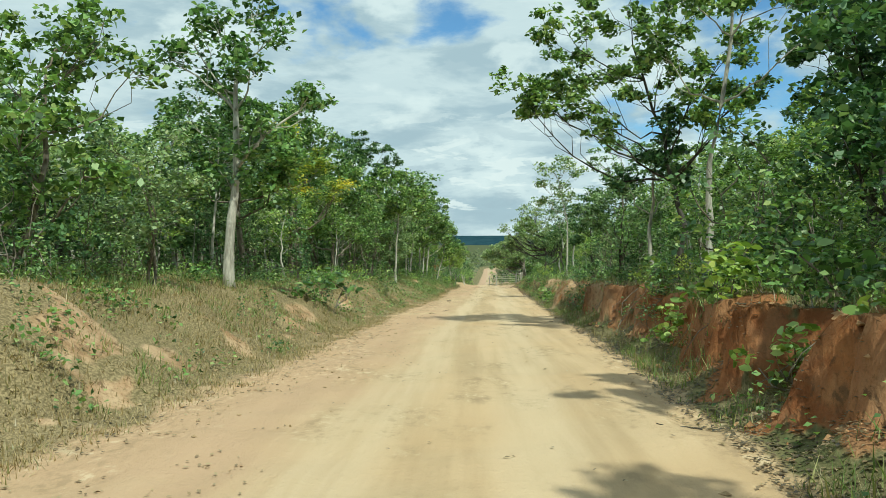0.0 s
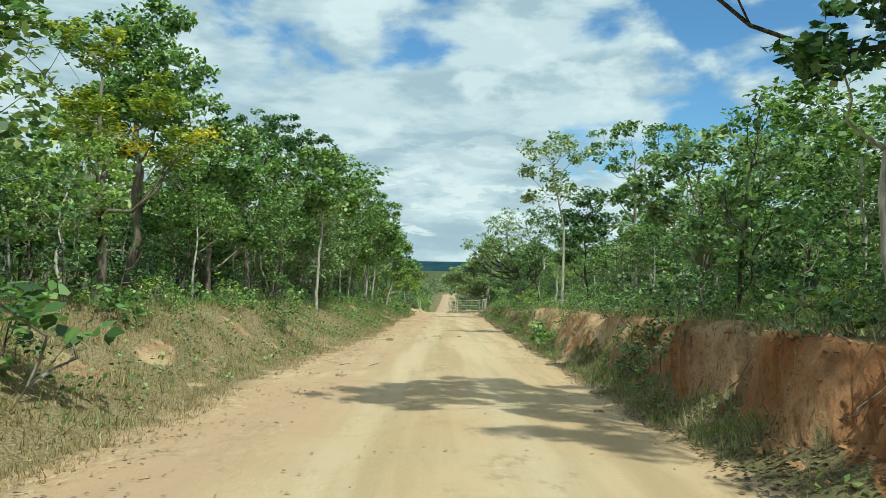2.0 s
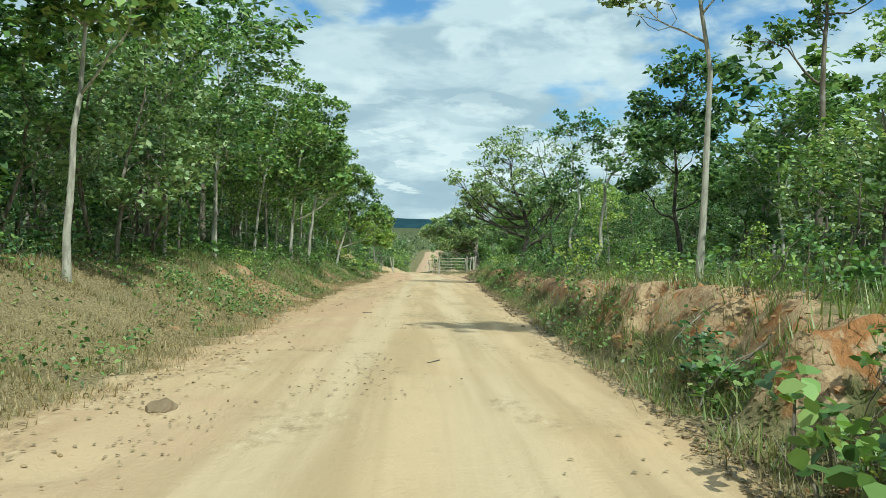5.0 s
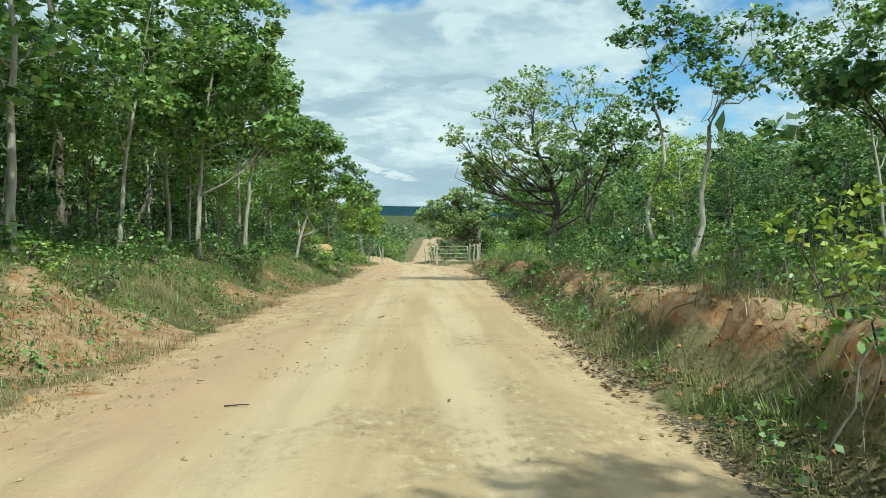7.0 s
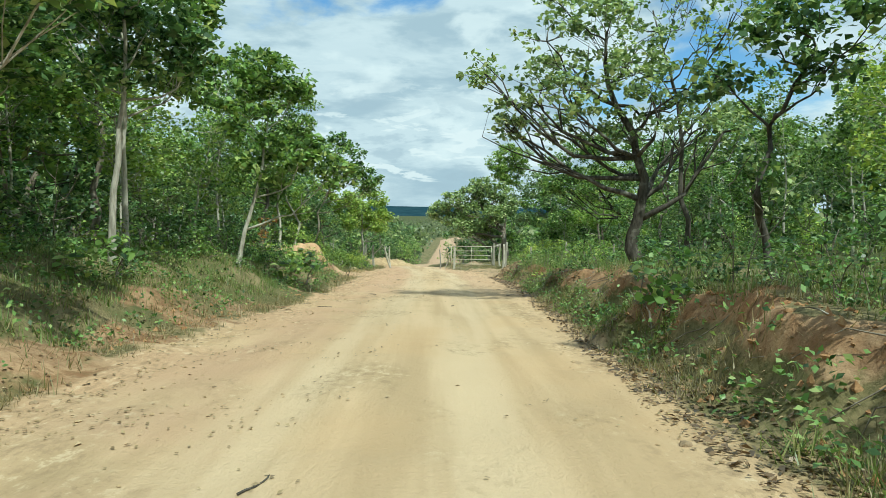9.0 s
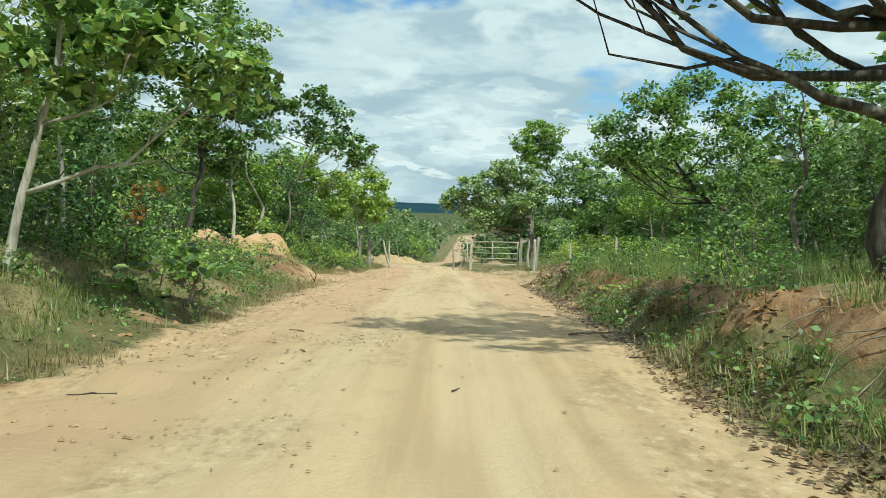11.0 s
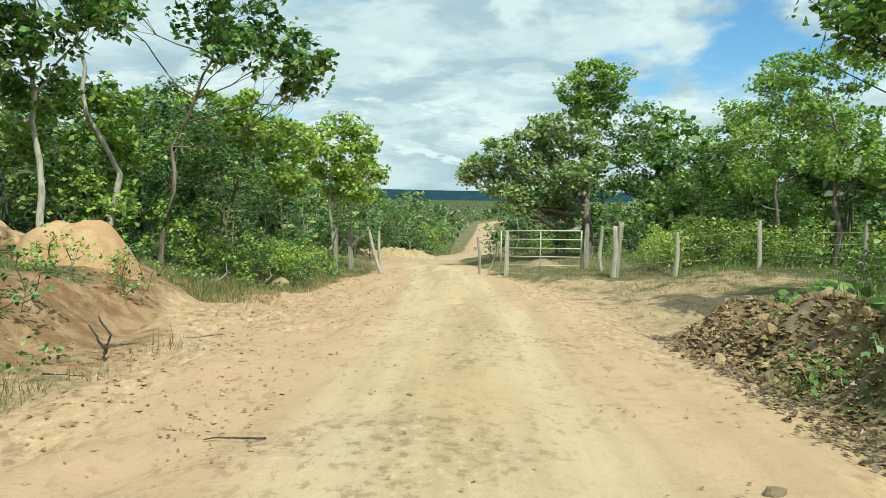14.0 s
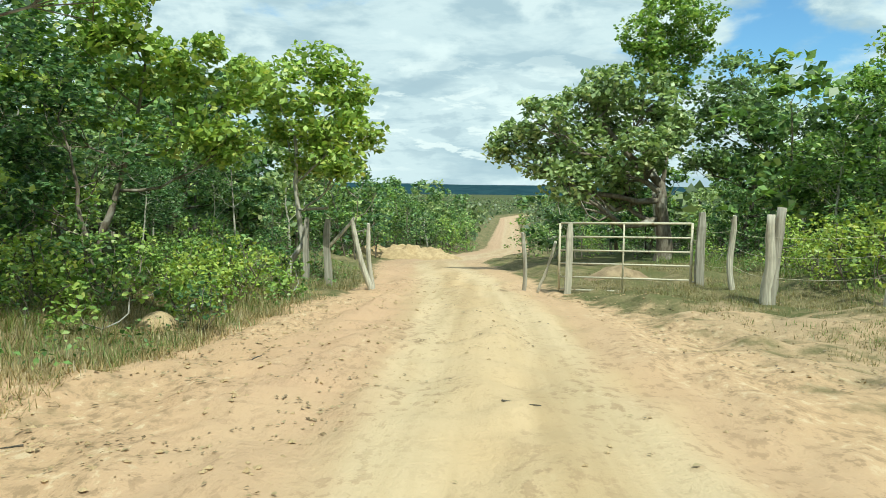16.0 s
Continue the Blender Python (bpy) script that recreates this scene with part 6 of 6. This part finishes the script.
def post(label, x, y, tall, radius, lean=(0, 0), mat=None, name="fence_post", category="fence post", square=False, crook=0.03, sink=0.25, group="fence posts"):
    """A weathered post with a worn, chamfered top."""
    rng = np.random.default_rng(int(abs(x * 91 + y * 37)) + 1)
    bm = bmesh.new()
    rings, sides = 7, 4 if square else 9
    made = []
    for i in range(rings):
        f = i / (rings - 1)
        h = -sink + (tall + sink) * f
        r = radius * (1.12 - 0.18 * f) * (0.72 if i == rings - 1 else 1)
        ox, oy = lean[0] * f + crook * math.sin(f * 5 + x), lean[1] * f + crook * math.cos(f * 4 + y)
        made.append([bm.verts.new((ox + r * math.cos(6.2832 * (k + 0.5) / sides) * rng.uniform(0.9, 1.1), oy + r * math.sin(6.2832 * (k + 0.5) / sides) * rng.uniform(0.9, 1.1), h - (0.03 if i == rings - 1 else 0) * rng.random())) for k in range(sides)])
    for a, b in zip(made, made[1:]):
        for k in range(sides):
            bm.faces.new((a[k], a[(k + 1) % sides], b[(k + 1) % sides], b[k]))
    bm.faces.new(made[-1])
    bm.faces.new(list(reversed(made[0])))
    me = bpy.data.meshes.new(name)
    bm.to_mesh(me)
    bm.free()
    me.materials.append(mat or WOOD)
    ob = tagged(new(name, me), label, category, group)
    ob.matrix_basis = pose(x, y, height(x, y))
    return ob


def farm_gate():
    """The closed tubular gate between its two posts."""
    x0, y0, x1, y1 = -0.16, 0.16, 2.40, -0.76
    long = math.hypot(x1 - x0, y1 - y0)
    z = -0.04
    ob = tagged(new("farm_gate"), "closed rusty cream-painted tubular steel farm gate", "gate")
    ob.matrix_basis = pose(x0, y0, z, 0, 0, math.degrees(math.atan2(y1 - y0, x1 - x0)))
    tops = (0.0, 0.28, 0.57, 0.85, 1.14, 1.43)
    for i, h in enumerate(tops):
        tube_part("bar", [(0.02, 0, h + 0.03 + 0.012 * i / 5), (long - 0.02, 0, h + 0.11)], 0.024 if i in (0, 5) else 0.019, STEEL, ob, seed=i)
    for f, r in ((0.0, 0.026), (0.5, 0.02), (1.0, 0.028)):
        tube_part("upright", [(long * f, 0, 0.02 + 0.08 * f), (long * f, 0, 1.47 + 0.08 * f)], r, STEEL, ob)
    for h in (0.36, 1.2):
        tube_part("hinge", [(long - 0.01, 0, h), (long + 0.11, -0.02, h)], 0.016, STEEL, ob, "rusty iron hinge")
    return ob


farm_gate()
post("squared pale weathered gate post at the latch side", 0.0, 0.02, 1.55, 0.095, (0.05, 0), WOOD_PALE, "gate_post", "gate post", True, 0.01, group="gate posts")
post("squared grey weathered gate post on the hinge side", 2.55, -0.86, 1.5, 0.105, (0.0, 0), WOOD, "gate_post", "gate post", True, 0.01, group="gate posts")
post("thin dark crooked stake beside the road", -0.88, 0.5, 1.3, 0.045, (-0.04, 0), WOOD)
post("thin pale crooked fence stake beside the gate", 2.88, -2.0, 1.38, 0.055, (-0.1, 0.0), WOOD_PALE, crook=0.05)
post("slim pale fence post in dry grass", 4.5, -4.3, 1.28, 0.06, (0.0, 0), WOOD_PALE)
post("slim pale fence post in dry grass", 6.5, -4.9, 1.35, 0.06, (0.06, 0), WOOD_PALE)
post("slim grey fence post before green bushes", 9.4, -4.8, 1.3, 0.06, (-0.03, 0), WOOD)
post("pale barkless stake leaning across another at the verge", -4.1, -0.5, 1.45, 0.06, (-0.48, 0.0), WOOD_PALE)
post("pale upright stake at the verge", -4.15, -0.25, 1.4, 0.05, (-0.12, 0.0), WOOD_PALE)
post("grey weathered corner post of the old fence", -5.95, 1.0, 1.55, 0.085, (0.1, 0), WOOD, square=True)
post("thick grey weathered corner post of the old fence", -5.4, 1.0, 1.55, 0.1, (0.02, 0), WOOD, square=True)


def pole(name, label, category, a, b, r0, taper, mat, crook=0.05, seed=3):
    t = Tubes()
    line = [tuple(np.array(p) - np.array(a)) for p in bent_line(np.random.default_rng(seed), a, b, 8, crook)]
    t.add(line, [r0 * (1 + (taper - 1) * i / 8) for i in range(9)], 7)
    me = t.mesh(name)
    me.materials.append(mat)
    ob = tagged(new(name, me), label, category)
    ob.matrix_basis = pose(*a)
    return ob


def forked_post():
    """The big split post: two slabs of grey trunk joined at the foot."""
    ob = tagged(new("split_post"), "thick split grey tree-trunk post with forked top", "fence post")
    ob.matrix_basis = pose(2.96, -3.5, height(2.96, -3.5))
    tube_part("slab", [(-0.02, 0, -0.3), (0.02, 0, 0.6), (-0.01, 0, 1.5)], 0.11, WOOD_PALE, ob, "", 7, 0.6, 0.04, 2)
    tube_part("slab", [(0.03, 0.04, -0.3), (0.1, 0.03, 0.75), (0.17, 0.02, 1.62)], 0.1, WOOD, ob, "", 7, 0.75, 0.04, 5)


forked_post()
pole("rail", "short grey rail nailed between the two old posts", "rail", (-5.9, 1.0, 1.62), (-5.38, 1.0, 1.66), 0.035, 1.0, WOOD, 0.01)
pole("brace", "grey pole bracing the old corner post", "brace", (-5.38, 1.0, 0.75), (-4.75, 0.85, 1.45), 0.04, 0.9, WOOD_PALE, 0.03)
pole("brace", "pale pole leaning towards the gate", "brace", (-0.62, 0.6, height(-0.62, 0.6) - 0.1), (-0.22, 0.45, 1.02), 0.035, 0.9, WOOD_PALE, 0.03)


def fence_wire(h):
    """One strand of wire from post to post."""
    ends = [(2.6, -0.95), (2.82, -2.0), (2.98, -3.5), (4.5, -4.3), (6.54, -4.9), (9.38, -4.8), (14.0, -4.6)]
    t = Tubes()
    pts = []
    for (ax, ay), (bx, by) in zip(ends, ends[1:]):
        for k in range(6):
            f = k / 6
            x, y = ax + (bx - ax) * f, ay + (by - ay) * f
            z = height(ax, ay) * (1 - f) + height(bx, by) * f
            pts.append((x, y, z + h - 0.05 * math.sin(math.pi * f)))
    t.add(pts, [0.003] * len(pts), 4)
    me = t.mesh("fence_wire")
    me.materials.append(STEEL)
    tagged(new("fence_wire", me), "thin sagging rusty wire strung between the fence posts", "wire", "fence wires")


for h in (0.45, 0.8, 1.12):
    fence_wire(h)


def heap(name, label, x, y, rx, ry, tall, mat, rough, seed, category, blunt=2.0):
    """A heap of loose earth lying on the ground."""
    n, m = 26, 40
    v, f = [], []
    top = height(x, y)
    for i in range(n + 1):
        for k in range(m):
            a, r = 6.2832 * k / m, i / n
            px, py = r * rx * math.cos(a), r * ry * math.sin(a)
            h = tall * (1 - r ** blunt) ** 0.9
            h *= 1 + rough * float(wobble(px, py, 0.45, seed)) + 0.5 * rough * float(wobble(px, py, 0.17, seed + 1))
            v.append((px, py, height(x + px, y + py) - top + h - 0.06 * r ** 4))
    for i in range(n):
        for k in range(m):
            f.append((i * m + k, i * m + (k + 1) % m, (i + 1) * m + (k + 1) % m, (i + 1) * m + k)[::-1])
    me = bpy.data.meshes.new(name)
    me.from_pydata(v, [], f)
    me.materials.append(mat)
    ob = tagged(new(name, shade_smooth(me)), label, category)
    ob.matrix_basis = pose(x, y, top)
    return ob


heap("sand_mound", "rounded heap of bare orange sand at the forest edge", -7.5, -13.7, 1.0, 0.95, 2.15 - height(-7.5, -13.7), SAND, 0.16, 3, "sand heap", 2.4)
heap("sand_mound", "low heap of orange sand beside a taller one", -9.9, -12.4, 1.4, 1.1, 0.6, SAND, 0.2, 5, "sand heap")
heap("sand_mound", "small orange sand heap under low branches", -8.9, -11.6, 0.9, 0.8, 0.6, SAND, 0.2, 7, "sand heap")
heap("earth_mound", "small tan earth lump among verge shrubs", -5.9, -7.0, 0.3, 0.28, 0.16, CLOD, 0.25, 9, "earth heap")
heap("earth_bank", "low pale eroded earth bank beyond the gate", -6.2, 27.0, 3.2, 1.3, 0.6, CLOD, 0.5, 10, "earth bank", 3.0)
heap("earth_mound", "pale crumbled earth behind the gate", 1.5, 2.4, 0.9, 0.7, 0.4, STONE, 0.3, 12, "earth heap")


def lump(rng, r):
    bm = bmesh.new()
    bmesh.ops.create_icosphere(bm, subdivisions=1, radius=r)
    for v in bm.verts:
        v.co *= rng.uniform(0.7, 1.25)
        v.co.z *= 0.7
    return bm


def clod_pile():
    """The heap of dark clods scraped to the road's edge, each clod a lump of its own."""
    rng = random.Random(3)
    cx, cy, rx, ry, tall, rough = 2.25, -17.2, 1.0, 2.2, 0.33, 0.3
    ob = heap("soil_mound", "heap of dark broken earth clods at the road edge", cx, cy, rx, ry, tall, DARK_SOIL, rough, 11, "earth pile")
    z0 = height(cx, cy)

    def top(px, py, r):
        swell = 1 + rough * wobble(px, py, 0.45, 11) + 0.5 * rough * wobble(px, py, 0.17, 12)
        return ground(cx + px, cy + py)[0] - z0 + tall * np.maximum(1 - r * r, 0) ** 0.9 * swell

    shapes = []
    for mat in (DARK_SOIL, CLOD_BROWN, DARK_SOIL, CLOD_BROWN, DARK_SOIL, CLOD):
        bm = lump(rng, 0.1)
        me = bpy.data.meshes.new("clod")
        bm.to_mesh(me)
        bm.free()
        me.materials.append(mat)
        shapes.append(me)
    for _ in range(295):
        a, r = rng.uniform(1.2, 5.6), math.sqrt(rng.random()) * 1.1
        px, py = r * rx * math.cos(a), r * ry * math.sin(a)
        c = new("clod", rng.choice(shapes))
        c.parent = ob
        s = rng.uniform(0.22, 0.36 + 0.6 * rng.random())
        c.matrix_basis = pose(px, py, float(top(px, py, r)) + 0.01, rng.uniform(0, 360), rng.uniform(0, 360), rng.uniform(0, 360)) @ Matrix.Diagonal((s * 1.4, s, s * 0.7, 1))
    r2 = np.random.default_rng(6)
    octa = np.array([(1, 0, 0), (0, 1, 0), (-1, 0, 0), (0, -1, 0), (0, 0, 0.8), (0, 0, -0.6)], float)
    tri = np.array([(0, 1, 4), (1, 2, 4), (2, 3, 4), (3, 0, 4), (1, 0, 5), (2, 1, 5), (3, 2, 5), (0, 3, 5)])
    for n, mat in ((3600, CLOD_BROWN), (900, CLOD)):
        a, r = r2.uniform(0.9, 5.9, n), np.sqrt(r2.random(n)) * 1.16
        px, py = r * rx * np.cos(a), r * ry * np.sin(a)
        size = (0.01 + 0.026 * r2.random(n))[:, None, None]
        v = octa[None] * r2.uniform(0.5, 1.5, (n, 6, 1)) * size * np.array([1.3, 1.3, 0.8]) + r2.normal(size=(n, 6, 3)) * size * 0.3 + np.stack([px, py, top(px, py, r)], 1)[:, None]
        tagged(part("loose_soil", quad_mesh("loose_soil", v[:, tri].reshape(-1, 3), 3), mat, ob), kind="stuff")


clod_pile()

# ---------------------------------------------------------------- dead wood, stones and twigs


def dead_tree():
    """A broken, bent, barkless trunk leaning in the undergrowth."""
    ob = tagged(new("dead_tree"), "bent and broken pale dead trunk in the undergrowth", "dead tree")
    z = height(5.4, -62.8)
    ob.matrix_basis = pose(5.4, -62.8, z)
    g = 5.59 - z
    tube_part("trunk", [(0.52, 0.0, -0.2), (0.46, 0, g - 0.45), (0.05, 0, g + 0.08)], 0.085, WOOD_PALE, ob, "", 7, 0.9, 0.05, 2)
    tube_part("broken_limb", [(0.05, 0, g + 0.08), (-0.25, 0.1, g), (-0.5, 0.1, g - 0.25)], 0.08, WOOD_PALE, ob, "", 7, 0.75, 0.05, 4)


dead_tree()
post("tall bare broken stump leaning above the bushes", 4.75, -61.6, 6.09 - height(4.75, -61.6), 0.07, (-0.33, 0), WOOD_PALE, "tree_stump", "stump", group="dead wood")
pole("fallen_branch", "bare fallen branch lying at the road edge", "branch", (0.45, -29.9, height(0.45, -29.9) + 0.02), (1.25, -29.4, height(1.25, -29.4) + 0.05), 0.015, 0.5, BARK, 0.08, 5)
pole("fallen_branch", "thin bare branch lying across the verge", "branch", (-5.6, -17.0, height(-5.6, -17.0) + 0.04), (-4.4, -16.2, height(-4.4, -16.2) + 0.05), 0.016, 0.5, BARK, 0.08, 6)


def forked_stick(x, y, turn, tall):
    ob = tagged(new("forked_stick"), "dead forked dark stick standing in the sand", "stick")
    ob.matrix_basis = pose(x, y, height(x, y), 0, 0, turn)
    tube_part("stem", [(0, 0, -0.1), (0.05, 0, 0.15)], 0.02, BARK_DARK, ob, "", 6, 0.9, 0.05, 2)
    tube_part("fork", [(0.05, 0, 0.13), (-0.12, 0.02, tall * 0.8)], 0.017, BARK_DARK, ob, "", 6, 0.5, 0.08, 3)
    tube_part("fork", [(0.05, 0, 0.13), (0.1, 0, tall * 0.6), (-0.02, 0, tall)], 0.017, BARK_DARK, ob, "", 6, 0.5, 0.08, 4)


forked_stick(-5.1, -18.0, 10, 0.5)
forked_stick(-6.2, -19.6, 80, 0.4)


def stone_shape(seed):
    rng = random.Random(seed)
    bm = bmesh.new()
    bmesh.ops.create_icosphere(bm, subdivisions=2, radius=0.1)
    for v in bm.verts:
        n = noise.noise(v.co * 14 + Vector((seed, 0, 0)))
        v.co *= 1 + 0.35 * n
        v.co.x *= 1.4
        v.co.z *= 0.55
    me = bpy.data.meshes.new("stone")
    bm.to_mesh(me)
    bm.free()
    me.materials.append(STONE)
    return me


STONES = [stone_shape(s) for s in range(4)]
r = random.Random(9)
spots = [(0.25, -21.9, 0.55), (-4.4, -65.3, 1.1), (-5.0, -69.8, 0.8), (-4.7, -75.8, 0.7), (-0.5, -68.8, 0.8), (-0.75, -77.3, 0.9)]
spots += [(float(edges(y)[0]) + r.uniform(-0.8, 0.5), y, r.uniform(0.2, 0.5)) for y in (r.uniform(-100.8, -4) for _ in range(34))]
spots += [(float(edges(y)[1]) + r.uniform(-0.4, 0.8), y, r.uniform(0.2, 0.5)) for y in (r.uniform(-100.8, -18) for _ in range(26))]
for x, y, s in spots:
    ob = tagged(new("stone", STONES[r.randrange(4)]), "small tan stone lying on the dirt road edge", "stone", "road stones")
    ob.matrix_basis = pose(x, y, height(x, y) + 0.01 * s, r.uniform(-10, 10), r.uniform(-10, 10), r.uniform(0, 360)) @ Matrix.Diagonal((s, s, s, 1))
for k in range(30):
    y = r.uniform(-100.8, -6)
    lo, hi = edges(y)
    x = float(r.choice([lo + r.uniform(-0.9, 0.8), hi + r.uniform(-0.8, 0.9), (lo + hi) / 2 + r.uniform(-1.5, 1.5)]))
    a, l = r.uniform(0, 6.28), r.uniform(0.12, 0.4)
    pole("twig", "thin dry brown twig lying on the ground", "twig", (x, y, height(x, y) + 0.01), (x + l * math.cos(a), y + l * math.sin(a), height(x + l * math.cos(a), y + l * math.sin(a)) + 0.015), 0.008, 0.5, BARK_DARK, 0.08, k)
